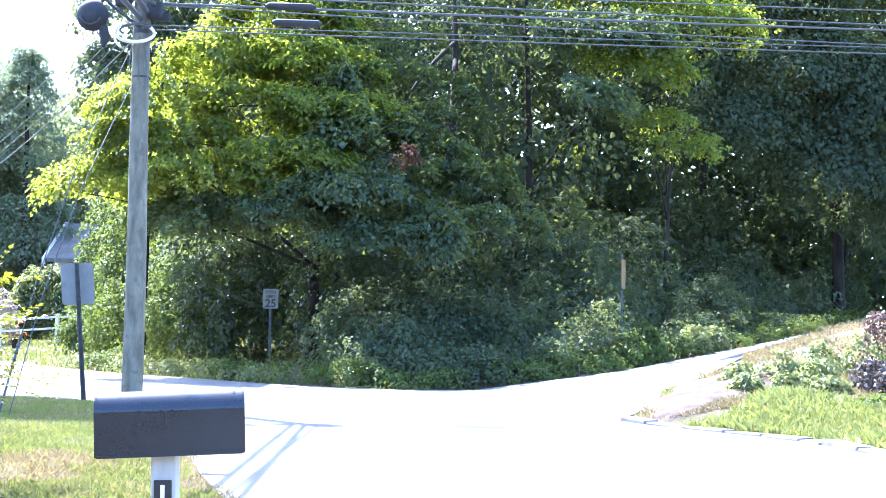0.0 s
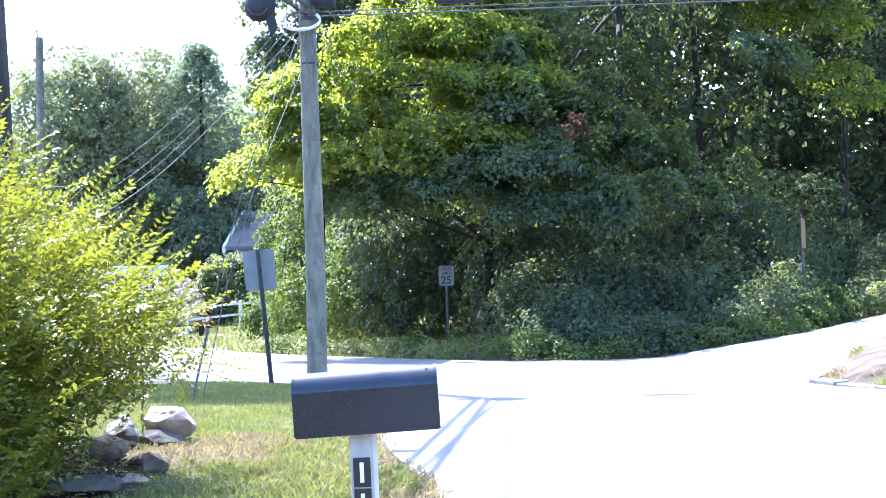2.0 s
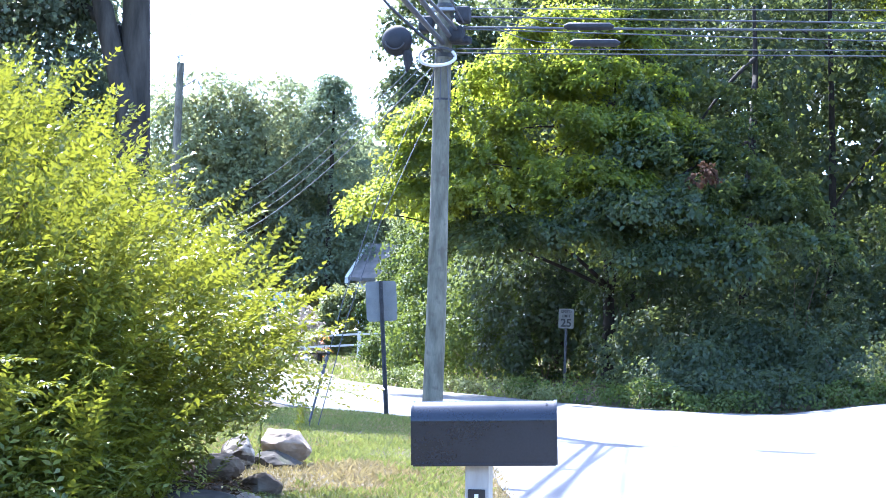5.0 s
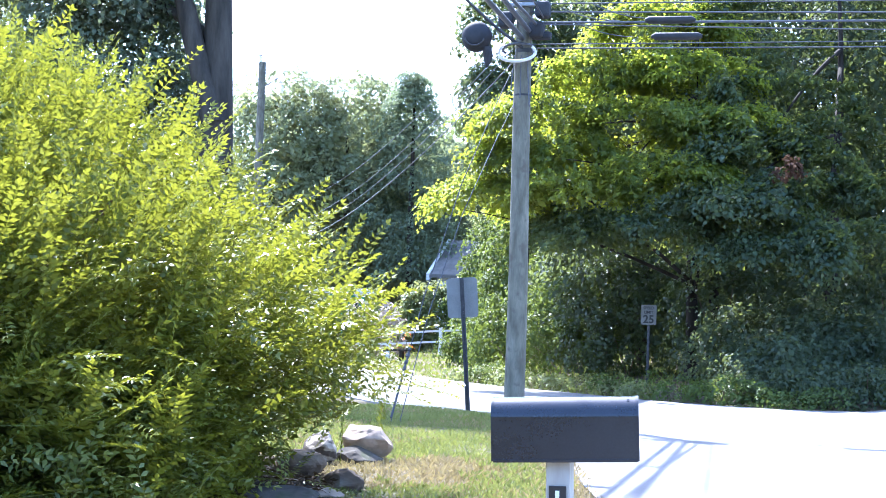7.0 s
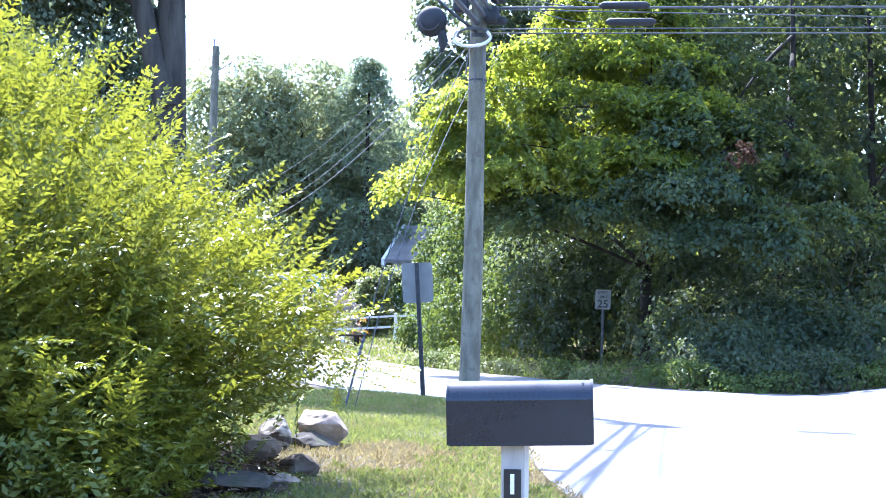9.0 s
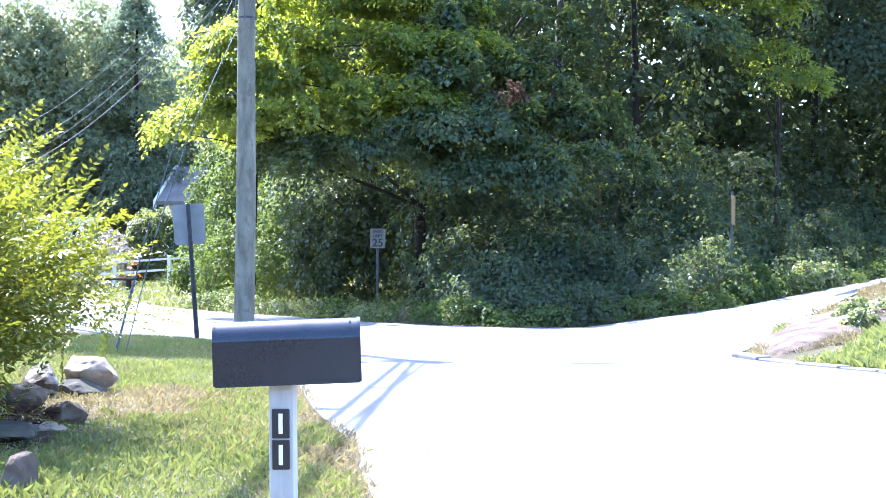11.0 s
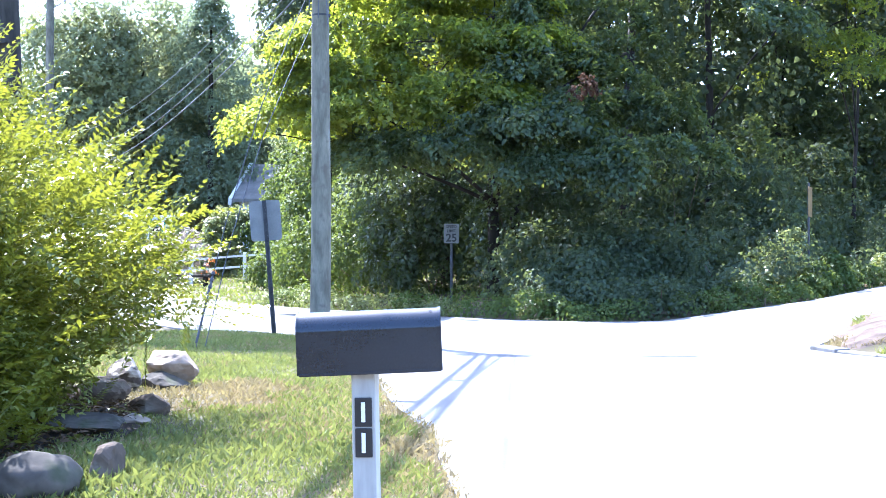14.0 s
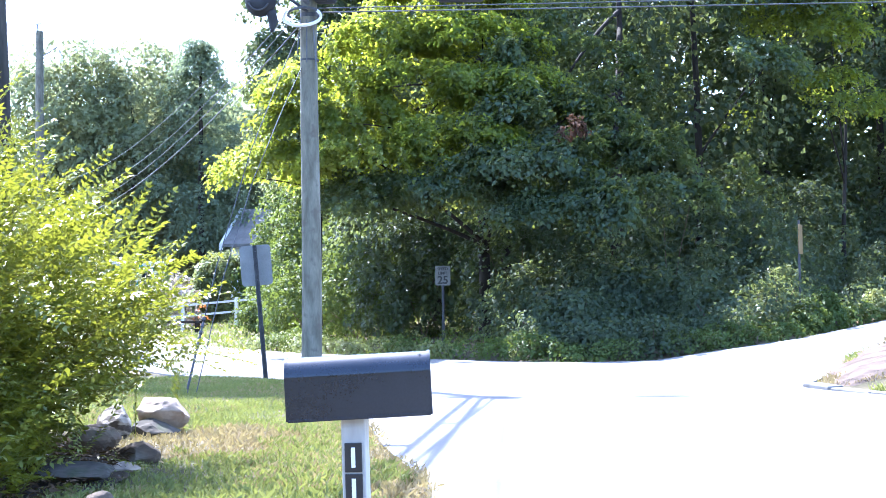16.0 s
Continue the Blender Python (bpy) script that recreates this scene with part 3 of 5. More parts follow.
def build_back_sign():
    s = thing("road_sign", -4.86, 20.5, land_at(-4.86, 20.5), "grey back of a road sign on a dark steel post", "sign", rz=14)
    s.matrix_basis = s.matrix_basis @ pose(0, 0, 0, 0, -4.6, 0)
    part("post", prism([(-0.035, -0.2), (-0.03, 2.02), (-0.008, 2.02), (-0.012, -0.2)], -0.03, 0.0, 0.003), STEEL, s)
    part("post", prism([(0.012, -0.2), (0.008, 2.02), (0.03, 2.02), (0.035, -0.2)], -0.03, 0.0, 0.003), STEEL, s)
    part("post_web", block(-0.022, 0.022, -0.006, 0.004, -0.2, 2.02), STEEL, s, "recessed channel of the post")
    part("panel", rounded_plate(0.46, 0.6, 0.006, 0.05, 0.012, 1.72), SIGNBACK, s, "bare aluminium sign panel")
    for z in (1.5, 1.92):
        tube("bolt", [(0, -0.045, z), (0, -0.02, z)], 0.012, GALV, s)


def rounded_plate(w, h, thick, corner, y0, zc):
    pts = []
    for cx, cz, a0 in ((w / 2 - corner, h / 2 - corner, 0), (-w / 2 + corner, h / 2 - corner, 90), (-w / 2 + corner, -h / 2 + corner, 180), (w / 2 - corner, -h / 2 + corner, 270)):
        for k in range(5):
            a = radians(a0 + k * 22.5)
            pts.append((cx + corner * math.cos(a), zc + cz + corner * math.sin(a)))
    return prism(pts, y0, y0 + thick)


def lettering(name, text, size, material, parent, x, y, z, rot=(90, 0, 0), squeeze=1.0, bold=0.0, label=""):
    cu = bpy.data.curves.new(name, "FONT")
    cu.body, cu.size, cu.align_x, cu.align_y, cu.extrude, cu.offset = text, size, "CENTER", "CENTER", 0.002, bold
    cu.resolution_u = 3
    tmp = bpy.data.objects.new(name, cu)
    scene.collection.objects.link(tmp)
    me = bpy.data.meshes.new_from_object(tmp.evaluated_get(bpy.context.evaluated_depsgraph_get()))
    bpy.data.objects.remove(tmp)
    me.transform(pose(x, y, z, *rot) @ Matrix.Diagonal((squeeze, 1, 1, 1)))
    me.name = name
    return put(name, me, material, parent, label)


def build_speed_sign():
    d = 33.0
    x = -4.19 / 39 * d
    z = land_at(x, d)
    s = thing("speed_limit_sign", x, d, z, "white speed limit sign on a dark post among the shrubs", "sign")
    c = 1.06 + (1.96 - 1.06) * d / 39 - z
    part("post", block(-0.03, 0.03, 0.012, 0.05, -0.2, c + 0.25, 0.006), STEEL, s)
    part("panel", rounded_plate(0.36, 0.46, 0.008, 0.03, 0.0, c), SIGNWHITE_SHADED, s, "white sign face")
    lettering("lettering", "SPEED", 0.092, INK, s, 0, -0.006, c + 0.158, bold=0.002)
    lettering("lettering", "LIMIT", 0.092, INK, s, 0, -0.006, c + 0.058, bold=0.002)
    lettering("lettering", "25", 0.26, INK, s, 0, -0.006, c - 0.11, bold=0.006)


def build_side_sign():
    x, y = 4.28, 30.0
    z = land_at(x, y)
    s = thing("road_sign", x, y, z, "road sign seen edge-on on a grey steel post in the weeds", "sign", rz=73)
    part("post", block(-0.03, 0.03, -0.02, 0.02, -0.2, 2.82 - z, 0.005), STEEL, s)
    part("panel", rounded_plate(0.5, 0.62, 0.01, 0.04, -0.035, 2.42 - z), SIGNYELLOW, s, "faded yellow sign face")


def build_far_pole():
    x, y = -20.35, 50.0
    p = thing("utility_pole", x, y, land_at(x, y) - 1, "distant grey wooden utility pole against the sky", "pole")
    tube("shaft", [(0, 0, 0), (0, 0, 6), (0, 0, 11.5 - land_at(x, y) + 1)], [0.19, 0.165, 0.14], POLEWOOD, p, seg=12)
    h = 11.5 - land_at(x, y) + 1
    tube("pin", [(-0.05, 0, h - 0.3), (-0.08, 0, h + 0.25), (-0.04, 0, h + 0.32)], 0.035, GALV, p)
    tube("insulator", [(-0.2, 0, h + 0.26), (0.08, 0, h + 0.3)], 0.03, WHITECABLE, p)
    tube("bracket", [(0, 0, h - 1.0), (0.7, 0, h - 0.6), (0.85, 0, h - 0.95)], 0.03, GALV, p)
    tube("insulator", [(0.85, 0, h - 0.95), (0.83, 0, h - 1.2)], 0.05, WHITECABLE, p)


build_pole()
build_cables()
build_back_sign()
build_speed_sign()
build_side_sign()
build_far_pole()


# ---- mailbox ----
def build_mailbox():
    gx, gy = -0.815, 4.79
    g = land_at(gx, gy)
    post = thing("mailbox_post", gx, gy, g, "white painted square wooden post with black number tiles", "post")
    post.matrix_basis = pose(gx, gy, g, 0, -1.2, 0)
    top = 0.69 - g
    part("shaft", block(-0.041, 0.041, -0.045, 0.045, -0.3, top, 0.004), WHITEPOST, post)
    for k in range(2):
        z1 = 0.604 - g - k * 0.105
        tile = part("number_tile", block(-0.03 , 0.03, -0.051, -0.045, z1 - 0.1, z1, 0.003), TILE, post, "black number tile")
        part("number_bar", block(-0.007, 0.007, -0.0545, -0.051, z1 - 0.084, z1 - 0.016, 0.001), PALE, tile, "plain pale bar on the tile")
    box = thing("mailbox", -0.815, 4.79, 0.692, "black metal mailbox with a domed top on a white post", "mailbox")
    box.matrix_basis = pose(-0.815, 4.79, 0.692, 0, -2.6, 6.5)
    half, r, wall = 0.245, 0.082, 0.146
    turn = radians(14)
    bow, mid = r / math.cos(turn), wall - r * math.tan(turn)
    arc = [(-r, 0.0), (-r, wall)] + [(-bow * math.cos(a), mid + bow * math.sin(a)) for a in np.linspace(turn, math.pi - turn, 25)[1:-1]] + [(r, wall), (r, 0.0)]

    def shell(x0, x1, grow, name, label=""):
        bm = bmesh.new()
        rows = []
        for x in np.linspace(x0, x1, 8):
            rows.append([bm.verts.new((x, y * grow, (z - 0.1) * grow + 0.1)) for y, z in arc])
        for a, b in zip(rows, rows[1:]):
            for i in range(len(a)):
                bm.faces.new((a[i - 1], a[i], b[i], b[i - 1]))
        for row in (rows[0], rows[-1][::-1]):
            bm.faces.new([bm.verts.new(v.co) for v in row])
        ob = part(name, bm, BOXPAINT, box, label)
        for f in ob.data.polygons:
            f.use_smooth = abs(f.normal.x) < 0.5 and f.center.z > wall
        return ob

    shell(-half + 0.004, half - 0.004, 1.0, "body")
    shell(half - 0.006, half + 0.004, 1.03, "door", "flanged mailbox door")
    shell(-half - 0.002, -half + 0.005, 1.02, "back_plate")
    part("seam", block(-half + 0.006, half - 0.006, -r - 0.0025, -r, wall - 0.003, wall + 0.0), BOXPAINT, box, "folded seam below the dome")
    part("base_lip", block(-half + 0.004, half - 0.002, -r - 0.004, r + 0.004, -0.006, 0.004, 0.001), BOXPAINT, box)
    tube("rivet", [(-half + 0.09, -r - 0.004, 0.006), (-half + 0.09, -r, 0.006)], 0.004, CHROME, box)
    tube("rivet", [(half - 0.03, -0.07, 0.196), (half - 0.03, -0.075, 0.2)], 0.004, CHROME, box)


build_mailbox()


# ---- stones along the shrub ----
def rock(x, y, sx, sy, sz, seed, material, label, rz=0, flat=0.0, tilt=0.0, lift=0.0, worn=False):
    rng = random.Random(seed)
    bm = bmesh.new()
    bmesh.ops.create_icosphere(bm, subdivisions=4, radius=1)
    planes = [(Vector((rng.uniform(-1, 1), rng.uniform(-1, 1), rng.uniform(-0.6, 1))).normalized(), rng.uniform(0.55, 0.85)) for _ in range(9)]
    if worn:
        planes = [(n, d + 0.22) for n, d in planes]
    if flat:
        planes.append((Vector((0.12, -0.2, 1)).normalized(), flat))
    for v in bm.verts:
        for n, d in planes:
            s = v.co.dot(n)
            if s > d:
                v.co -= n * (s - d) * 0.9
        k = noise.noise(v.co * 2.3 + Vector((seed, 0, 0))) * 0.09 + noise.noise(v.co * 7 + Vector((0, seed, 0))) * 0.035
        v.co = Vector((v.co.x * sx, v.co.y * sy, v.co.z * sz)) * (1 + k)
    ob = part("stone", bm, material, smooth=worn)
    ob.matrix_basis = pose(x, y, land_at(x, y) + sz * 0.55 + lift, tilt, 0, rz)
    return tagged(ob, label, "stone", "stones along the shrub")


rock(-3.5, 11.15, 0.235, 0.21, 0.17, 3, PALE_LIT_STONE, "pale angular boulder with a flat sunlit top", 10, 0.55, -8, 0.09)
rock(-3.5, 10.95, 0.2, 0.2, 0.09, 5, SHADESTONE, "flat stone under the pale boulder, shade put into its colour", 20)
rock(-3.72, 10.6, 0.17, 0.17, 0.15, 8, STRIPESTONE, "rough banded brown and white stone", 30, 0, 0, 0.03)
rock(-3.5, 9.5, 0.21, 0.16, 0.13, 12, STONE, "grey field stone in dappled shade", 8, 0.6, 0, 0.05)
rock(-2.97, 9.0, 0.17, 0.15, 0.09, 15, STONE, "low brown stone half sunk in the grass", -20, 0, 12)
rock(-2.95, 8.45, 0.15, 0.12, 0.05, 17, PALE_LIT_STONE, "small pale stone lying in dry leaves", 35)
rock(-2.95, 7.7, 0.24, 0.15, 0.07, 21, SHADESTONE, "flat slab of field stone in the shade", 15, 0, 0, 0.04)
rock(-2.5, 5.95, 0.2, 0.18, 0.13, 27, SHADESTONE, "large rounded grey stone in deep shade", 40, worn=True)
rock(-2.3, 6.3, 0.08, 0.12, 0.11, 31, STONE, "small upright stone beside a larger one", -30, 0, 25)


# ---- right-hand kerb and bank ----
def build_kerb():
    kerb = thing("kerb", 0, 0, 0, "row of worn pale kerb stones at the bank", "kerb", kind="structure")
    line = np.array([(2.66, 18.1), (2.8, 17.65), (3.45, 16.5), (4.1, 15.3), (4.5, 13.5), (4.7, 11.2), (4.9, 9.0)])
    rng = random.Random(5)
    length = np.cumsum(np.r_[0, np.hypot(*np.diff(line, axis=0).T)])
    s = 0.0
    while s < length[-1] - 0.7:
        w = rng.uniform(0.45, 0.75)
        a = np.array([np.interp(s, length, line[:, k]) for k in (0, 1)])
        b = np.array([np.interp(s + w, length, line[:, k]) for k in (0, 1)])
        c, ang = (a + b) / 2, math.degrees(math.atan2(*(b - a)[::-1]))
        ob = part("kerb_stone", block(-w / 2 + 0.02, w / 2 - 0.02, -0.09, 0.13, -0.15, 0.05 + rng.uniform(-0.02, 0.015), 0.018), KERB, kerb)
        ob.matrix_basis = pose(c[0], c[1], land_at(*c) + 0.01, rng.uniform(-3, 3), rng.uniform(-1.5, 1.5), ang + rng.uniform(-2, 2))
        s += w
    # bare patch on the corner of the bank
    bm = bmesh.new()
    n, cx, cy = 40, 4.5, 20.7
    rows = []
    for r in np.linspace(0, 1, 9):
        row = []
        for k in range(n):
            a = 2 * math.pi * k / n
            rr = r * (1 + 0.12 * math.sin(3 * a) + 0.06 * math.sin(7 * a + 1))
            u, v = 1.2 * rr * math.cos(a), 2.9 * rr * math.sin(a)
            x, y = cx + u * 0.92 + v * 0.42, cy + v * 0.9 - u * 0.35
            row.append(bm.verts.new((x, y, land_at(x, y) - 0.05 + 0.22 * (1 - r**4) + 0.03 * noise.noise(Vector((x * 3, y * 3, 0))))))
        rows.append(row)
    for a, b in zip(rows[1:], rows[2:]):
        for k in range(n):
            bm.faces.new((a[k - 1], a[k], b[k], b[k - 1]))
    bm.faces.new(rows[1])
    tagged(part("dirt_patch", bm, DIRT, smooth=True), "bare dry brown dirt on the bank corner", "dirt", kind="structure")


build_kerb()


# ---- grass ----
def grass(name, rng, n, box, keep, height, width, material, label, lean=0.5):
    x0, x1, y0, y1 = box
    x, y = rng.uniform(x0, x1, n * 3), y0 + (y1 - y0) * rng.random(n * 3) ** 1.3
    ok = keep(x, y)
    x, y = x[ok][:n], y[ok][:n]
    at = np.stack([x, y, land(x, y) - 0.01], -1)
    way = unit(rng.normal(size=(len(x), 3)) * lean + np.array([0, 0, 1]))
    face = rng.normal(size=(len(x), 3))
    h = height * (0.5 + rng.random(len(x)) * 0.9) * (0.6 + 0.8 * (np.sin(x * 2.1 + 1) * np.sin(y * 1.3) * 0.5 + 0.5))
    side = unit(np.cross(way, face)) * width * (0.6 + 0.8 * rng.random((len(x), 1)))
    bend = np.stack([rng.normal(size=len(x)), rng.normal(size=len(x)), -0.3 * np.ones(len(x))], -1) * h[:, None] * 0.22
    v = np.stack([at - side, at + side, at + way * h[:, None] * 0.6 + side * 0.6, at + way * h[:, None] + bend], 1)
    ob = put(name, mesh_of(name, v.reshape(-1, 3), np.arange(len(x) * 4).reshape(-1, 4)), material)
    tagged(ob, label, "grass", kind="stuff")


left_of = lambda gap: (lambda x, y: (edge_distance(x, y, NEAR_LEFT) > gap))
rng = np.random.default_rng(11)
bed = lambda x, y: (((x + 4.5) / 1.6) ** 2 + ((y - 7.2) / 3.2) ** 2 + 0.12 * np.sin(x * 5) * np.sin(y * 4) < 1)
verge = lambda x, y: (~bed(x, y)) & (edge_distance(x, y, NEAR_LEFT) > 0.06) & (np.hypot((x + 3.0) / 1.1, (y - 10.4) / 1.6) + 0.2 * np.sin(x * 7) * np.sin(y * 5) > 0.65) & (x > -0.62 * y - 0.5) & (edge_distance(x, y, NEAR_LEFT) + 0.25 * np.sin(y * 3) > 0.1)
grass("grass", rng, 140000, (-8.5, 0.0, 5.6, 20.6), verge, 0.06, 0.0014, GRASS, "mown summer grass on the verge")
dry = lambda x, y: (~bed(x, y)) & (edge_distance(x, y, NEAR_LEFT) > -0.05) & (((edge_distance(x, y, NEAR_LEFT) < 0.5) | (np.hypot((x + 3.0) / 1.1, (y - 10.4) / 1.6) < 0.8)) | (np.sin(x * 2.7 + 0.6 * np.sin(y * 2.1)) * np.sin(y * 1.5 + 1) > 0.05))
grass("dry_grass", rng, 60000, (-6.0, 0.0, 5.6, 20.6), dry, 0.055, 0.0014, DRYGRASS, "straw-coloured dry grass along the road edge", 0.8)
bank = lambda x, y: (edge_distance(x, y, NEAR_RIGHT) > 0.15) & (np.hypot((x - 3.9 - 0.4 * (y - 19)) / 1.0, (y - 19.6) / 2.4) > 1.0)
grass("grass", rng, 42000, (2.7, 8.5, 9.0, 22.0), lambda x, y: bank(x, y) & (edge_distance(x, y, NEAR_RIGHT) < 2.3), 0.14, 0.003, foliage("bank_grass", (0.15, 0.18, 0.04), (0.25, 0.26, 0.09), (0.32, 0.34, 0.07), 0.35, rough=0.6, spare=(0.42, 0.36, 0.2)), "long bright grass on the sunny bank", 0.35)
grass("dry_grass", rng, 26000, (2.7, 12.0, 18.0, 34.0), lambda x, y: (edge_distance(x, y, NEAR_RIGHT) > 0.1) & (edge_distance(x, y, NEAR_RIGHT) < 3.2) & (np.sin(x * 3.1) * np.sin(y * 2.3) > -0.5), 0.11, 0.004, DRYGRASS, "straw-coloured dry grass on the bank", 0.7)
lawn = lambda x, y: (edge_distance(x, y, FAR_EDGE) > 0.1) & (edge_distance(x, y, FAR_EDGE) < 26) & (x < -3)
grass("grass", rng, 22000, (-30.0, -3.0, 29.0, 72.0), lawn, 0.14, 0.02, foliage("lawn_grass", (0.13, 0.17, 0.035), (0.24, 0.26, 0.08), (0.26, 0.3, 0.04), 0.35, rough=0.6), "pale mown lawn beyond the road", 0.5)


# ---- mulch bed and shrub beside the verge ----
# Dark sheet where the shrub's shade should lie; the shade is in its colour.
def build_bed():
    bm = bmesh.new()
    n, rows = 48, []
    for r in np.linspace(0.12, 1, 9):
        row = []
        for k in range(n):
            a = 2 * math.pi * k / n
            rr = r * (1.05 + 0.07 * math.sin(5 * a) + 0.04 * math.sin(11 * a))
            x, y = -4.5 + 1.6 * rr * math.cos(a), 7.2 + 3.2 * rr * math.sin(a)
            row.append(bm.verts.new((x, y, land_at(x, y) + 0.02 + 0.05 * (1 - r) + 0.02 * noise.noise(Vector((x * 6, y * 6, 0))))))
        rows.append(row)
    for a, b in zip(rows, rows[1:]):
        for k in range(n):
            bm.faces.new((a[k - 1], a[k], b[k], b[k - 1]))
    bm.faces.new(rows[0])
    tagged(part("shaded_bed", bm, SHADED_MULCH, smooth=True), "brown mulch under the shrub, darkened to stand in for its shade", "mulch", kind="structure")


build_bed()


def build_litter():
    rng = np.random.default_rng(31)
    n = 7000
    a, r = rng.random(n) * 2 * math.pi, np.sqrt(rng.random(n))
    x, y = -4.5 + 1.7 * r * np.cos(a), 7.2 + 3.3 * r * np.sin(a)
    at = np.stack([x, y, land(x, y) + 0.05 + 0.05 * (1 - r) + 0.02 * rng.random(n)], -1)
    v, f = leaf_arrays(at, rng.normal(size=(n, 3)) * np.array([1, 1, 0.35]), rng.normal(size=(n, 3)) * 0.45 + np.array([0, 0, 1.0]), 0.035 + 0.04 * rng.random(n), 0.02)
    tagged(put("leaf_litter", mesh_of("leaf_litter", v, f), foliage("litter_leaf", (0.03, 0.022, 0.014), (0.13, 0.085, 0.05), (0.1, 0.07, 0.03), 0.15, rough=0.8, spec=0.1, spare=(0.09, 0.12, 0.03))), "brown leaf litter and twigs on the mulch", "leaf litter", kind="stuff")


build_litter()


def build_shrub():
    rng = np.random.default_rng(21)
    base = np.array([-5.6, 8.25, land_at(-5.6, 8.25)])
    s = thing("shrub", *base, "large bright yellow-green shrub with feathery arching shoots", "shrub")
    for k in range(46):
        a, r = rng.random() * 2 * math.pi, rng.random() ** 0.5
        foot = np.array([0.75 * r * math.cos(a), 0.75 * r * math.sin(a), -0.05])
        out = 0.7 + 1.5 * r
        tip = np.array([out * math.cos(a), out * math.sin(a), 1.2 + 1.15 * (1 - r * 0.6) * (0.6 + 0.5 * rng.random())])
        mid = foot * 0.5 + tip * 0.5 + np.array([-0.25 * math.cos(a), -0.25 * math.sin(a), 0.35])
        t = np.linspace(0, 1, 9)[:, None]
        p = foot * (1 - t) ** 2 + 2 * mid * t * (1 - t) + tip * t**2
        tube("stem", p, np.linspace(0.022, 0.006, 9), TWIG, s, seg=5)
    # shoots with leaves set in pairs along them
    n = 6000
    d = unit(rng.normal(size=(n * 4, 3)))
    d = d[(d[:, 2] > -0.62) & ((d[:, 1] < 0.45) | (rng.random(len(d)) > 0.55))][:n]
    more = unit(rng.normal(size=(26000, 3)))
    more = more[(more[:, 2] < -0.05) & (more[:, 2] > -0.6) & (more[:, 1] < 0.3) & ((more[:, 0] > 0.3) | (rng.random(len(more)) < 0.5))][:2300]
    d = np.concatenate([d, more])
    n = len(d)
    rad = np.array([2.86, 3.1, 1.76]) * (1 + 0.13 * np.sin(d[:, :1] * 6 + 1) * np.cos(d[:, 2:] * 5) + 0.07 * rng.normal(size=(n, 1)))
    under = np.clip(-d[:, 2:] / 0.62, 0, 1)
    flank = np.concatenate([1 - 0.12 * under, np.ones((n, 1)), np.ones((n, 1))], 1)
    level = np.maximum(0.6, np.sqrt(1 - d[:, 2:] ** 2))
    rad = rad * np.where(d[:, 2:] < 0, flank * np.concatenate([1 / level, 1 / level, 1.1 + 0 * level], 1), 1.0)
    rad = rad * np.stack([1 - 0.53 * np.clip(d[:, 2], 0, 1) ** 1.1, 1 - 0.3 * np.clip(d[:, 2], 0, 1), np.ones(n)], -1)
    centre = np.array([0.0, 0.0, 1.28])
    depth = 1 - 0.5 * rng.random((n, 1)) ** 2.2
    tip = centre + d * rad * depth
    # open on top; low tips cut along the camera's sight line to the stones
    free = ~((d[:, 2] > 0.3) & (rng.random(n) < 0.25)) & ~((tip[:, 2] < 0.45) & (tip[:, 0] - 5.6 > -0.375 * (tip[:, 1] + 8.25)))
    d, rad, depth, tip = d[free], rad[free], depth[free], tip[free]
    k = 1900
    low_tip = np.stack([0.5 + 2.3 * rng.random(k), -2.6 + 3.0 * rng.random(k), 0.12 + 0.75 * rng.random(k) ** 1.2], -1)
    # kept to the left of a sight line from the camera
    low_tip = low_tip[low_tip[:, 0] - 5.6 < -0.395 * (low_tip[:, 1] + 8.25)]
    # extra tips, mostly out of view, added to shade the stones
    fore = unit(rng.normal(size=(1100, 3)))
    fore_tip = np.array([0.75, -2.0, 1.0]) + fore * np.array([1.55, 1.15, 1.3]) * (1 - 0.4 * rng.random((1100, 1)) ** 2)
    fore, fore_tip = fore[fore_tip[:, 2] > 0.15], fore_tip[fore_tip[:, 2] > 0.15]
    over = unit(rng.normal(size=(350, 3)))
    over_tip = np.array([1.75, -1.3, 1.3]) + over * np.array([0.85, 0.9, 0.75]) * (1 - 0.4 * rng.random((350, 1)) ** 2)
    d, tip = np.concatenate([d, unit(low_tip - centre), fore, over]), np.concatenate([tip, low_tip, fore_tip, over_tip])
    n = len(d)
    rise = np.clip(0.75 + 1.3 * d[:, 2:], 0.3, 1.8)
    way = unit(d * np.array([0.75, 0.6, 0.2]) + np.array([0.38, -0.1, 0.0]) + rise * np.array([0, 0, 1.0]) + rng.normal(size=(n, 3)) * 0.42)
    length = 0.32 + 0.3 * rng.random(n)
    # long young shoots that stand out of the crown
    high = (d[:, 2] > 0.0) & (d[:, 1] < 0.5) & (rng.random(n) < 0.09)
    grow = (0.1 + 0.26 * rng.random(n)) * high
    tip = tip + way * (grow + 0.0)[:, None]
    length = length + grow * 1.5
    reach = np.minimum(length, 0.52)
    pairs = 11
    shoot, leaves = [], []
    t = np.linspace(0.08, 1, pairs)
    droop = np.array([0.2, 0, -0.7])
    side = unit(np.cross(way, rng.normal(size=(n, 3)) * 0.4 + np.array([0, 0, 1.0])))
    up = np.cross(side, way)
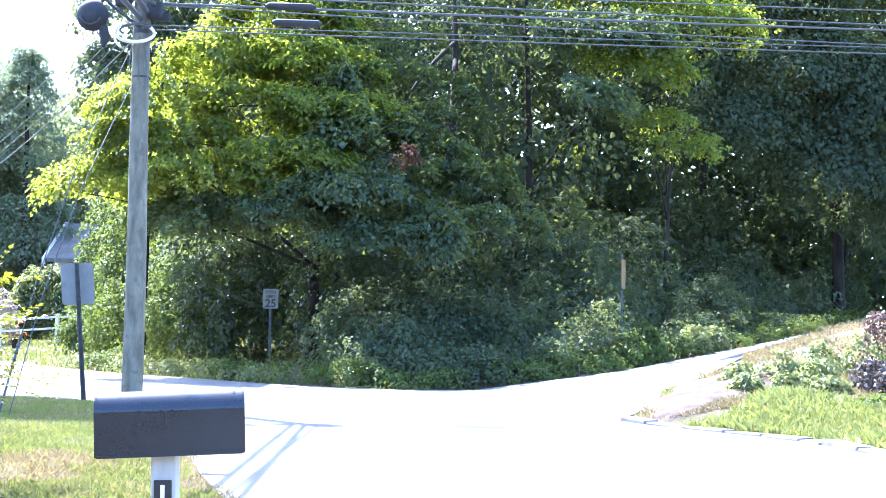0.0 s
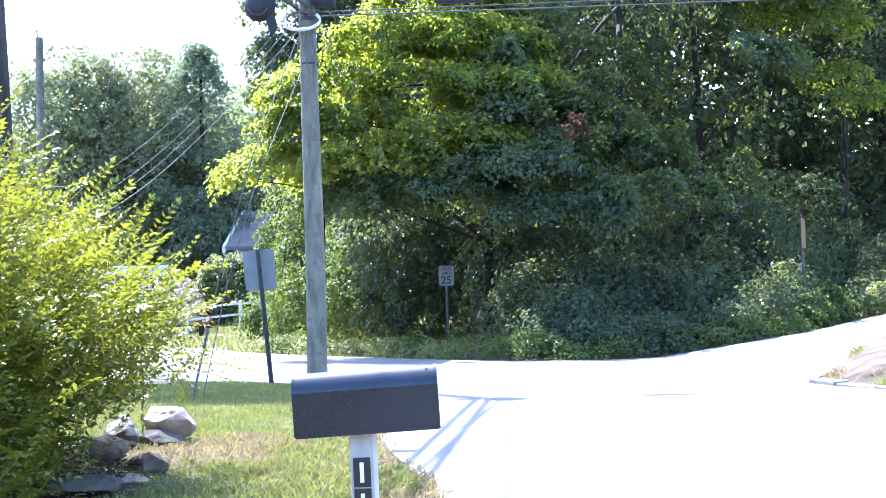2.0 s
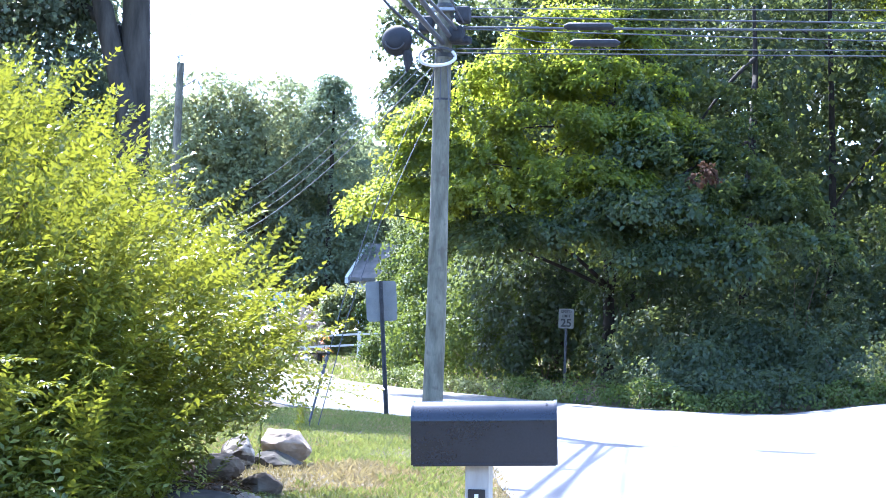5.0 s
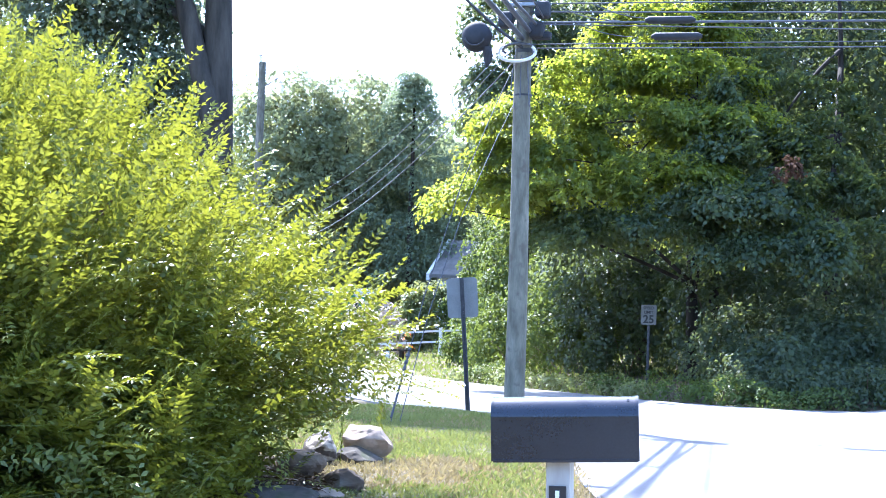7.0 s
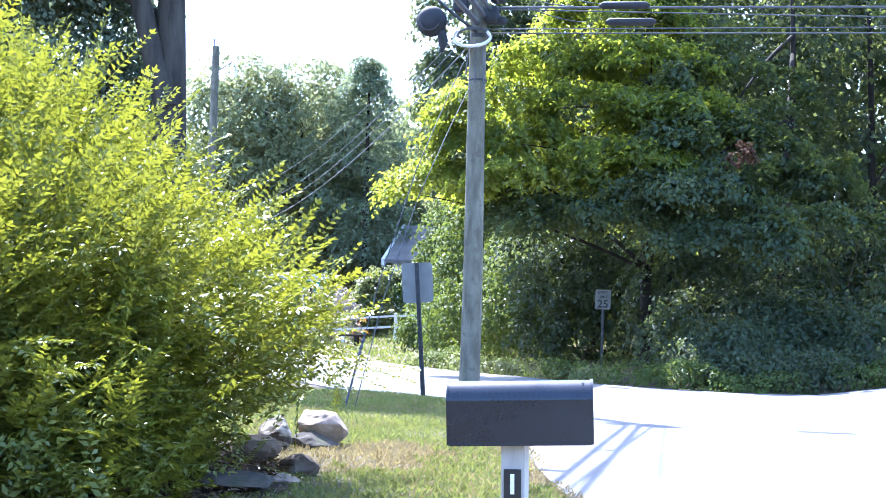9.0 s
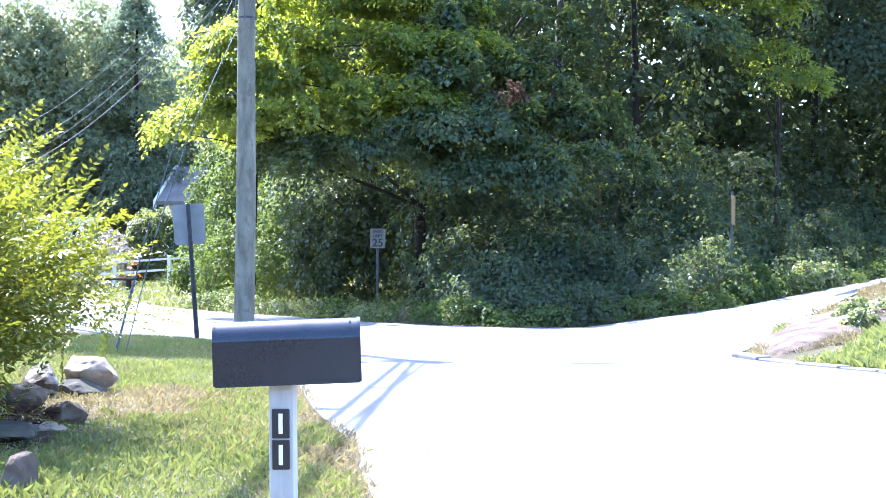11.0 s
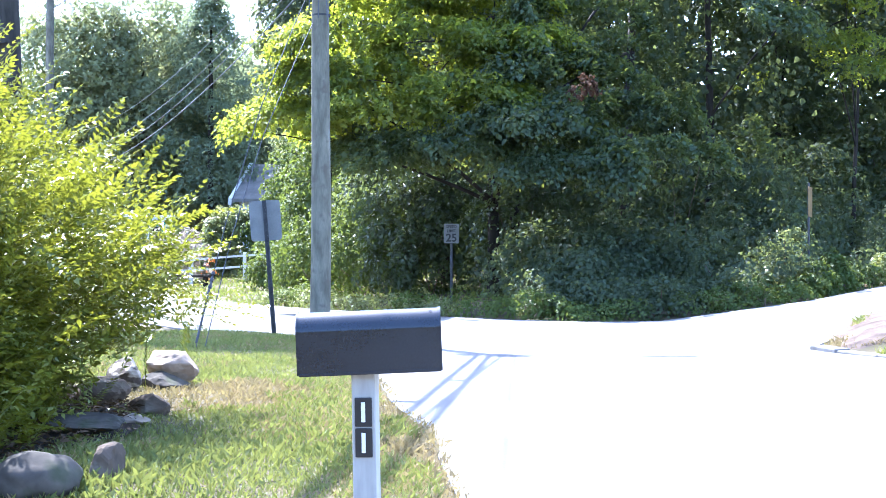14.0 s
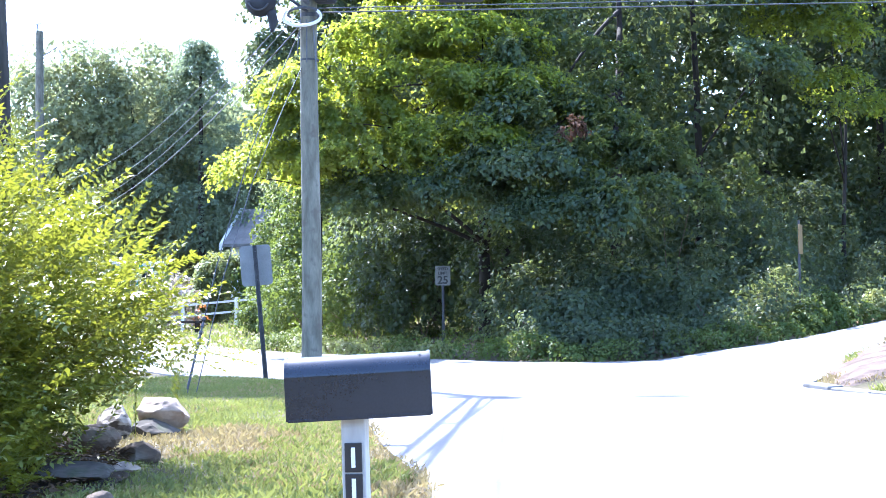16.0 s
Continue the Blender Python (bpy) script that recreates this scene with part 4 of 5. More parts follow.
    for k, tk in enumerate(t):
        at = tip - way * (reach * (1 - tk))[:, None] + droop * (0.10 * tk**2 * length)[:, None]
        size = (0.062 - 0.022 * tk) * (0.75 + 0.5 * rng.random(n))
        for sgn in (-1, 1):
            w = unit(side * sgn * 0.95 + way * 0.6 + rng.normal(size=(n, 3)) * 0.2)
            fc = unit(up + rng.normal(size=(n, 3)) * 0.25 + side * sgn * 0.2)
            leaves.append(leaf_arrays(at, w, fc, size, size * 0.42, 0.28))
    leaves.append(leaf_arrays(tip + droop * (0.1 * length)[:, None], way, up, 0.05, 0.024))
    # the thin green stalk of every shoot
    foot = tip - way * length[:, None]
    for w in (side, up):
        leaves.append((np.stack([foot - w * 0.0022, foot + w * 0.0022, tip + w * 0.001 + droop * (0.1 * length)[:, None], tip - w * 0.001 + droop * (0.1 * length)[:, None]], 1).reshape(-1, 3), np.arange(4 * n).reshape(-1, 4)))
    # inner leaves that fill the shade
    m = 24000
    dd = unit(rng.normal(size=(m, 3)))
    dd[:, 2] = np.where(dd[:, 2] < -0.62, -dd[:, 2], dd[:, 2])
    dd[: m // 2, 2] = -np.abs(dd[: m // 2, 2])
    pp = centre + dd * np.array([2.75, 2.8, 1.55]) * np.where(dd[:, 2:] < 0, np.concatenate([1 + 0.25 * dd[:, 2:], 1.1 + 0 * dd[:, 2:], 1.3 + 0 * dd[:, 2:]], 1), 1.0 - 0.3 * dd[:, 2:] * np.array([1, 0.8, 0])) * (0.5 + 0.47 * rng.random((m, 1)))
    leaves.append(leaf_arrays(pp, rng.normal(size=(m, 3)) + np.array([0, 0, 0.4]), rng.normal(size=(m, 3)) * 0.7 + np.array([0, 0, 1]), 0.06, 0.03))
    v, f = joined(leaves)
    put("foliage", mesh_of("foliage", v, f), BUSH_LEAF, s, "narrow yellow-green leaves in feathery sprays")
    # low shoots in front of the stones and one that reaches over the verge
    for (x, y, z), (wx, wy, wz), num in (((-2.75, 9.2, 0.78), (0.45, 0.1, -0.02), 10), ((-3.1, 9.2, 0.9), (0.5, 0.0, -0.05), 8), ((-3.25, 8.3, 0.2), (0.5, -0.3, 0.1), 5)):
        o = np.array([x, y, z]) - base
        w0 = unit(np.array([wx, wy, wz]))
        for j in range(num):
            st = o + rng.normal(size=3) * np.array([0.12, 0.12, 0.05])
            w = unit(w0 + rng.normal(size=3) * 0.25)
            tt = np.linspace(0, 0.36, 12)[:, None]
            at = st + w * tt
            low = []
            for sgn in (-1, 1):
                sd = unit(np.cross(w, np.array([0, 0, 1.0]))) * sgn
                low.append(leaf_arrays(at, np.tile(sd + w * 0.7, (12, 1)) + rng.normal(size=(12, 3)) * 0.2, np.tile([0, 0, 1.0], (12, 1)) + rng.normal(size=(12, 3)) * 0.3, 0.042, 0.019))
            v, f = joined(low)
            put("low_shoot", mesh_of("low_shoot", v, f), BUSH_LEAF, s)


build_shrub()


# ---- trees ----
def tree(name, seed, x, y, height, girth, blobs, leaf, material, label, count=46, radius=0.75, up=0.7, lean=(0, 0), limbs=9, group="", bark=None, front=0.6, low=0.8, dome=0.4, core=(), floor=-0.6, spread=0.35):
    """A tapered trunk with limbs and a crown of layered boughs. blobs: centre, radii and number of boughs."""
    rng = np.random.default_rng(seed)
    z = land_at(x, y)
    t = thing(name, x, y, z, label, "tree", group=group)
    s = np.linspace(0, 1, 12)
    sway = 0.15 * np.sin(s * 5 + seed)
    line = np.stack([lean[0] * s + sway * s, lean[1] * s, -0.3 + (height * 0.86 + 0.3) * s], -1)
    tube("trunk", line, girth * (1 - 0.8 * s) * (1 + 0.35 * np.exp(-s * 18)), bark or BARK, t, seg=12)
    for k in range(limbs):
        b = blobs[k % len(blobs)]
        h = 0.25 + 0.65 * rng.random()
        o = np.array([np.interp(h, s, line[:, i]) for i in range(3)])
        c = np.array(b[0]) - np.array([x, y, z]) + unit(rng.normal(size=3)) * np.array(b[1]) * 0.75
        mid = (o + c) / 2 + np.array([0, 0, 0.5])
        q = np.linspace(0, 1, 8)[:, None]
        tube("limb", o * (1 - q) ** 2 + 2 * mid * q * (1 - q) + c * q**2, girth * 0.32 * np.linspace(1, 0.12, 8), bark or BARK, t, seg=6)
    all_leaves = []
    for k, (c, r, n) in enumerate(blobs):
        p, d = blob_points(rng, n, np.array(c) - np.array([x, y, z]), r, low, 1.0, front, floor)
        all_leaves.append(domes(rng, p, d, count, radius, leaf, up, flat=dome, spread=spread, droop=0.22))
        if k in core:
            p, d = blob_points(rng, n // 3, np.array(c) - np.array([x, y, z]), r, 0.3, 0.75, 0.0)
            all_leaves.append(sprays(rng, p, d, 50, 0.7, leaf * 1.9, 0.6, flat=0.2, spread=0.5))
    v, f = thinned(joined(all_leaves), (x, y, z))
    put("crown", mesh_of("crown", v, f), material, t)
    return t


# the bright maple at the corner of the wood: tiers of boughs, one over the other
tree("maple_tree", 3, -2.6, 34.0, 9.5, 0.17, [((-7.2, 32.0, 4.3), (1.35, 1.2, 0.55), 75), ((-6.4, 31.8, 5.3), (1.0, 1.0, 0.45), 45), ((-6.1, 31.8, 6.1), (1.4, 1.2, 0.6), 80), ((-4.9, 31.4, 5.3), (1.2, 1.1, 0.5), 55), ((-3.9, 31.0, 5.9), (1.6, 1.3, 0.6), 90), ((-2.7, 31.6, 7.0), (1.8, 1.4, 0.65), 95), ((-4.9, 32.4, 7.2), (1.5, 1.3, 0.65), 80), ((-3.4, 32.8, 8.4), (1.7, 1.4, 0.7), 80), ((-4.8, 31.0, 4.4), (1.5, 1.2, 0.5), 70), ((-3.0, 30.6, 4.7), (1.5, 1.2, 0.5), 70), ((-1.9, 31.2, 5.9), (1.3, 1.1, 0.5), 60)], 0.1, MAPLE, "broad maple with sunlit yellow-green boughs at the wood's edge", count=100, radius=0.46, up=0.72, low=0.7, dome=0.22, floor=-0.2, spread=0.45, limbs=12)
# Darker leaf colour for shaded boughs; three unseen top lobes are added for shade.
tree("maple_tree", 4, 0.6, 34.4, 10.5, 0.2, [((-0.9, 30.6, 5.2), (1.7, 1.3, 0.55), 85), ((-1.6, 30.2, 4.0), (1.6, 1.2, 0.5), 80), ((0.3, 30.2, 4.3), (1.7, 1.2, 0.5), 85), ((1.3, 29.9, 3.2), (1.8, 1.2, 0.55), 90), ((-0.7, 30.0, 3.0), (1.4, 1.1, 0.5), 60), ((2.4, 30.6, 4.4), (1.7, 1.3, 0.55), 85), ((1.0, 30.8, 5.7), (1.8, 1.4, 0.6), 85), ((-0.4, 31.6, 6.6), (2.0, 1.5, 0.65), 90), ((2.5, 31.6, 6.3), (2.0, 1.5, 0.65), 90), ((1.0, 32.2, 7.7), (2.2, 1.6, 0.7), 95), ((3.6, 32.8, 8.0), (2.0, 1.6, 0.7), 85), ((-0.6, 33.2, 8.8), (2.4, 1.8, 0.8), 90), ((3.5, 31.2, 3.7), (1.4, 1.1, 0.45), 50), ((-3.4, 30.7, 3.5), (1.6, 1.2, 0.5), 75), ((-5.0, 31.8, 3.6), (1.3, 1.0, 0.5), 55), ((-2.2, 35.0, 10.4), (2.8, 2.0, 0.9), 100), ((0.9, 34.6, 10.2), (2.6, 2.0, 0.9), 100), ((3.4, 35.4, 10.4), (2.6, 2.0, 0.9), 90)], 0.1, SHADE_MAPLE, "dense maple in the wood, its shade put into the leaf colour", count=100, radius=0.48, up=0.7, low=0.68, dome=0.22, floor=-0.2, spread=0.45, limbs=3)
for k, (x, y, h, r, foot) in enumerate(((-4.6, 41.5, 13, 3.2, 0.2), (-2.4, 38.5, 14, 4.0, 0.2), (3.0, 40.5, 15, 5.0, 0.16), (9.0, 45, 17, 5.2, 0.18), (14.5, 48, 18, 5.6, 0.2), (6.0, 49, 19, 6.0, 0.18), (20.5, 52, 18, 6.0, 0.2), (0.0, 47, 19, 6.0, 0.2))):
    blobs = [((x, y, h * 0.48), (r, r * 0.9, h * 0.2), 88), ((x + 0.6, y - 0.4, h * 0.7), (r * 0.95, r * 0.9, h * 0.24), 88), ((x - 0.5, y, h * 0.9), (r * 0.7, r * 0.7, h * 0.16), 45)]
    if foot:
        blobs.append(((x, y, h * foot), (r, r * 0.8, h * 0.16), 80))
    tree("forest_tree", 30 + k, x, y, h, 0.15, blobs, 0.175, WOOD_LEAF, "tall dark green tree deep in the wood", count=64, radius=0.9, up=0.45, limbs=2, group="trees of the wood")
# trees at the side road
tree("roadside_tree", 60, 12.8, 43.0, 15.5, 0.2, [((10.4, 39.4, 8.6), (2.4, 2.0, 1.3), 95), ((13.4, 39.6, 7.6), (2.6, 2.2, 1.5), 95), ((9.0, 39.2, 11.0), (2.8, 2.2, 1.5), 90), ((12.8, 39.8, 11.4), (3.2, 2.6, 2.0), 100), ((14.8, 40.8, 5.0), (2.4, 2.0, 1.5), 70), ((11.6, 39.2, 5.9), (1.8, 1.5, 0.9), 60), ((9.0, 38.8, 6.9), (1.6, 1.3, 0.8), 50)], 0.12, WOOD_LEAF, "dark leafy tree beside the side road", count=96, radius=0.66, up=0.45, limbs=2, core=(1, 3))
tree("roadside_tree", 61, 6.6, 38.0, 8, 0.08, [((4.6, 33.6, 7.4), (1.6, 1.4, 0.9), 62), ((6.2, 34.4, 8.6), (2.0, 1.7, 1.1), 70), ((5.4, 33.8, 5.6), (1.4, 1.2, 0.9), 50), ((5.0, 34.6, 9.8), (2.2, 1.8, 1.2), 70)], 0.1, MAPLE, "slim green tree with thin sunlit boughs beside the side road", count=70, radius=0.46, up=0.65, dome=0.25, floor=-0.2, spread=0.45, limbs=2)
tree("roadside_tree", 62, -7.6, 38.4, 11.5, 0.12, [((-8.3, 37.2, 7.6), (1.0, 1.0, 1.2), 60), ((-7.8, 37.2, 9.7), (1.4, 1.2, 1.2), 80), ((-8.1, 37.6, 5.4), (0.9, 1.0, 1.0), 50), ((-6.8, 37.4, 8.4), (1.2, 1.1, 1.2), 60)], 0.12, WOOD_LEAF, "slender dark tree behind the maple, open against the sky", count=60, radius=0.45, up=0.5, limbs=5)
# tall tree behind the shrub; unseen high lobes are added to shade the verge
tree("tall_tree", 70, -12.0, 27.0, 17, 0.5, [((-15.2, 27.0, 9.8), (2.8, 2.8, 1.9), 150), ((-16.4, 28.2, 6.8), (2.6, 2.4, 2.0), 150), ((-14.9, 28.3, 6.8), (1.9, 1.6, 2.0), 170), ((-15.6, 27.5, 8.8), (2.6, 2.0, 1.8), 140), ((-10.6, 25.0, 12.6), (2.5, 1.7, 1.0), 190), ((-13.6, 27.6, 14.2), (3.6, 3.2, 2.6), 130), ((-12.7, 26.8, 13.6), (2.0, 1.8, 1.5), 90), ((-13.9, 28.6, 5.2), (1.1, 1.0, 1.6), 70), ((-19.5, 29.5, 10.5), (3.2, 3.0, 3.2), 120), ((-15.6, 29, 4.6), (2.2, 2.0, 1.6), 80)], 0.13, SKYLIT_LEAF, "tall dark tree with a forked trunk behind the shrub", count=54, radius=0.7, up=0.5, front=0.3, limbs=3, bark=TALLBARK)
fork = thing("tree_limb", -12.0, 27.0, 0.0, "pale heavy limb of the forked tree trunk", "tree")
tube("limb", [(0.05, -0.25, 5.4), (-0.35, -0.3, 6.8), (-0.75, -0.3, 8.2), (-1.2, -0.2, 10.5)], [0.24, 0.22, 0.2, 0.15], TALLBARK, fork, seg=12)


def pine(x, y, h, seed):
    rng = np.random.default_rng(seed)
    z = land_at(x, y)
    t = thing("pine_tree", x, y, z, "tall blue-green pine among the distant trees", "tree")
    tube("trunk", [(0, 0, -0.3), (0, 0, h * 0.5), (0, 0, h * 0.97)], [0.2, 0.14, 0.05], BARK, t, seg=10)
    out = []
    for zc in np.arange(h * 0.22, h, 0.75):
        reach = 2.9 * (1 - (zc / h) ** 2.6) + 0.5
        for k in range(19):
            a = rng.random() * 2 * math.pi
            r = reach * (0.35 + 0.65 * rng.random())
            p = np.array([[r * math.cos(a), r * math.sin(a), zc + 0.15 * r + rng.normal() * 0.2]])
            out.append(domes(rng, p, unit(p * np.array([1, 1, 0.3])), 80, 0.62, 0.19, 0.5, flat=0.45, spread=0.6, slim=0.5))
    v, f = joined(out)
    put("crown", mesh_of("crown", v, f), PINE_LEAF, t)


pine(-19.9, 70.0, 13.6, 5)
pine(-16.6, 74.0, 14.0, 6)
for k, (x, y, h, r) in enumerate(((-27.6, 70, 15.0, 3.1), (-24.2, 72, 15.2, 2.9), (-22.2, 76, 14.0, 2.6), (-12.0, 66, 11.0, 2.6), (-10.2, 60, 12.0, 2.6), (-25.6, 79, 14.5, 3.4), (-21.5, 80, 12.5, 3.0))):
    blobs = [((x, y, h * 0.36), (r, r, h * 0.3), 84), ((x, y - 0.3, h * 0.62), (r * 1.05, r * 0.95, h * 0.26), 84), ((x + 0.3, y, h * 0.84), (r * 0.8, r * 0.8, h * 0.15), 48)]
    tree("distant_tree", 80 + k, x, y, h, 0.12, blobs, 0.18, HAZE_LEAF, "distant rounded tree with haze put into its leaf colour", count=84, radius=1.0, up=0.35, dome=0.7, spread=0.25, low=0.86, core=(0, 1, 2), group="distant trees")


# ---- the deep wood behind the road-side trees ----
def build_deep_wood():
    rng = np.random.default_rng(99)
    n = 3000
    s = rng.random(n)
    x, y = -9 + 46 * s, 50 + 14 * rng.random(n) + 0.15 * np.abs(-9 + 46 * s)
    z = land(x, y) + 19 * rng.random(n) ** 1.25
    v, f = domes(rng, np.stack([x, y, z], -1), np.tile([0, -1.0, 0.2], (n, 1)), 28, 1.35, 0.47, 0.4, flat=0.5, spread=0.5)
    v, f = thinned((v, f), (0, 0, 0))
    tagged(put("deep_wood", mesh_of("deep_wood", v, f), WOOD_LEAF), "dense dark foliage deep in the wood", "woods", kind="stuff")


build_deep_wood()


def build_far_wood():
    rng = np.random.default_rng(98)
    n = 1400
    s = rng.random(n)
    x, y = -66 + 58 * s, 84 + 8 * rng.random(n)
    z = land(x, y) + 12.0 * rng.random(n) ** 1.1
    v, f = domes(rng, np.stack([x, y, z], -1), np.tile([0, -1.0, 0.2], (n, 1)), 30, 1.7, 0.44, 0.4, flat=0.6, spread=0.5)
    tagged(put("far_wood", mesh_of("far_wood", v, f), HAZE_LEAF), "far band of trees behind the houses, haze put into the leaf colour", "woods", kind="stuff")


build_far_wood()


# Unseen belt behind the camera, added to darken the mailbox's reflections and skylight.
def build_unseen_wood():
    rng = np.random.default_rng(97)
    n = 600
    x, y = rng.uniform(-45, 45, n), -20 - 8 * rng.random(n)
    z = land(x, y) + 9.0 * rng.random(n)
    v, f = domes(rng, np.stack([x, y, z], -1), np.tile([0, 1.0, 0.2], (n, 1)), 30, 1.8, 0.55, 0.4, flat=0.6, spread=0.5)
    tagged(put("unseen_wood", mesh_of("unseen_wood", v, f), WOOD_LEAF), "unseen belt of trees added to darken reflections", "woods", kind="stuff")


build_unseen_wood()


# ---- undergrowth ----
def clump(name, seed, x, y, w, d, h, material, label, boughs=26, leaf=0.1, count=34, radius=0.3, z0=None, up=0.55, category="shrub", group="undergrowth"):
    rng = np.random.default_rng(seed)
    z = land_at(x, y)
    t = thing(name, x, y, z, label, category, group=group)
    p, dd = blob_points(rng, boughs, (0, 0, h * 0.42), (w, d, h * 0.6), 0.55, 1.0, 0.7, -0.7)
    p[:, 2] = np.maximum(p[:, 2], 0.03)
    v, f = domes(rng, p, dd, count, radius, leaf, up * 0.8, flat=0.55, spread=0.5)
    v, f = thinned((v, f), (x, y, z))
    put("foliage", mesh_of("foliage", v, f), material, t)
    for q in p[:2]:
        tube("stem", [(rng.normal() * 0.08, rng.normal() * 0.08, -0.05), tuple(q * np.array([0.5, 0.5, 0.6])), tuple(q)], [0.014, 0.01, 0.004], TWIG, t, seg=4)
    return t


rng = np.random.default_rng(77)
line = np.array(FAR_EDGE)
run = np.cumsum(np.r_[0, np.hypot(*np.diff(line, axis=0).T)])
first, last = run[4], run[15]
n = 0
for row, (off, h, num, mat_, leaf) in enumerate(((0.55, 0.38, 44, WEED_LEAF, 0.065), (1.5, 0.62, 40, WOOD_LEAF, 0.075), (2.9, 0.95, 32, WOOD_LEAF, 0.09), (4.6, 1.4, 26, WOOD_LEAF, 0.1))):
    for k in range(num):
        s = first + (last - first) * (k + 0.8 * rng.random()) / num
        a = np.array([np.interp(s, run, line[:, i]) for i in (0, 1)])
        b = np.array([np.interp(s + 0.3, run, line[:, i]) for i in (0, 1)])
        w = unit(b - a)
        q = a + np.array([-w[1], w[0]]) * (off + rng.normal() * 0.15 * (row + 1))
        if edge_distance(q[0], q[1], FAR_EDGE) < 0.3:
            continue
        hh = h * (0.6 + 0.8 * rng.random()) * (2.0 if s > run[11] and row else 1.0)
        # the sunlit strip gets brighter leaves, its sunlight put into their colour
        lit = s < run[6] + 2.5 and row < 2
        if row and abs(q[0] + 3.54 * q[1] / 33.0) < 0.75 + 0.25 * row and q[1] < 33.6:
            continue
        if row and s < run[6] + 1.0:
            continue
        clump("weed_clump" if row == 0 else "undergrowth_shrub", 200 + n, q[0], q[1], 0.55 + 0.28 * row, 0.5 + 0.2 * row, hh, PALE_LIT_LEAF if (lit and row == 0 and rng.random() < 0.6) else (WEED_LEAF if lit else mat_), "low green weeds along the road edge" if row == 0 else "shaded green shrub on the wooded bank", boughs=int(14 + 6 * row), leaf=leaf, count=36 + 14 * row, radius=0.2 + 0.11 * row)
        n += 1
# bushes left of the maple: bright leaves for sunlit ones, dark for shaded ones
for k, (x, y, w, h, m) in enumerate(((-8.0, 40.0, 1.5, 2.5, WEED_LEAF), (-6.2, 37.2, 1.4, 2.8, WEED_LEAF), (-9.0, 43.0, 1.2, 1.9, WEED_LEAF), (-5.1, 35.9, 1.1, 3.0, IVY), (-6.8, 41.5, 1.4, 3.8, WOOD_LEAF), (-4.3, 35.8, 1.2, 4.0, IVY), (-1.9, 34.0, 1.3, 3.4, IVY), (-10.6, 46.0, 1.2, 1.5, WEED_LEAF))):
    clump("roadside_bush", 500 + k, x, y, w, w * 0.8, h, m, "leafy bush at the edge of the wood, lit or shaded by leaf colour", boughs=80, leaf=0.095, count=50, radius=0.3)
# sunlit weeds across the side road; a paler leaf carries the sunlight
for k, (x, y, w, h, m) in enumerate(((3.85, 30.3, 0.6, 1.8, PALE_LIT_LEAF), (3.5, 29.5, 0.5, 0.9, PALE_LIT_LEAF), (2.9, 28.8, 0.5, 0.5, PALE_LIT_LEAF), (4.4, 29.6, 0.5, 0.8, WEED_LEAF), (4.9, 30.3, 0.45, 1.0, WEED_LEAF), (6.2, 31.9, 0.6, 0.75, PALE_LIT_LEAF), (6.8, 32.7, 0.5, 0.7, PALE_LIT_LEAF), (2.3, 28.3, 0.4, 0.4, PALE_LIT_LEAF), (-1.4, 28.3, 0.3, 0.35, PALE_LIT_LEAF))):
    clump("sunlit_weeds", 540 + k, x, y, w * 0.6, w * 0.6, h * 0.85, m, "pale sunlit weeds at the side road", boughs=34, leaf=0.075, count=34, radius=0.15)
# bank planting on the corner
BROAD_WEED = "pale broad-leaved weed on the sunny bank"
for k, (x, y, w, h, m, c) in enumerate(((4.7, 20.6, 0.26, 0.5, PALE_LIT_LEAF, BROAD_WEED), (5.2, 20.3, 0.3, 0.6, PALE_LIT_LEAF, BROAD_WEED), (5.6, 19.9, 0.3, 0.55, PALE_LIT_LEAF, BROAD_WEED), (5.05, 19.2, 0.25, 0.4, PALE_LIT_LEAF, BROAD_WEED), (4.45, 19.3, 0.2, 0.36, PALE_LIT_LEAF, BROAD_WEED), (5.9, 20.8, 0.3, 0.7, PALE_LIT_LEAF, BROAD_WEED), (5.5, 18.8, 0.25, 0.35, PALE_LIT_LEAF, BROAD_WEED), (6.35, 19.5, 0.42, 0.55, PURPLE_LEAF, "dusky purple-leaved bush on the bank"), (6.9, 19.8, 0.42, 0.6, PURPLE_LEAF, "dusky purple-leaved bush on the bank"), (6.6, 18.9, 0.4, 0.46, PURPLE_LEAF, "low purple-leaved bush on the bank"), (6.5, 20.6, 0.34, 0.9, PALE_LIT_LEAF, "pale leafy plant behind the purple bush"), (6.95, 21.3, 0.22, 1.3, RUST_LEAF, "dry reddish plume of grass on the bank"), (5.6, 16.9, 0.3, 0.22, WEED_LEAF, "low green weed on the bank"))):
    clump("bank_plant", 570 + k, x, y, w * 0.9, w * 0.9, h * 0.72, m, c, boughs=30, leaf=0.065, count=24, radius=0.12, category="plant", group="plants on the bank")
# rusty dead bough in the maple
clump("dead_bough", 600, -0.5, 29.4, 0.32, 0.2, 0.35, foliage("dead_leaf", (0.045, 0.026, 0.017), (0.085, 0.048, 0.03), (0.08, 0.045, 0.025), 0.25, rough=0.8, spec=0.05), "dead rusty-brown bough hanging in the maple", boughs=9, leaf=0.1, count=20, radius=0.22).location.z = 4.65
clump("pale_shrub", 601, -17.6, 57.0, 1.3, 1.2, 2.2, BLOSSOM, "pale flowering shrub behind the white fence", boughs=50, leaf=0.18, count=30, radius=0.4)
clump("pale_shrub", 602, -20.6, 57.0, 1.6, 1.2, 2.0, WEED_LEAF, "grey-green shrub behind the white fence", boughs=50, leaf=0.2, count=30, radius=0.4)


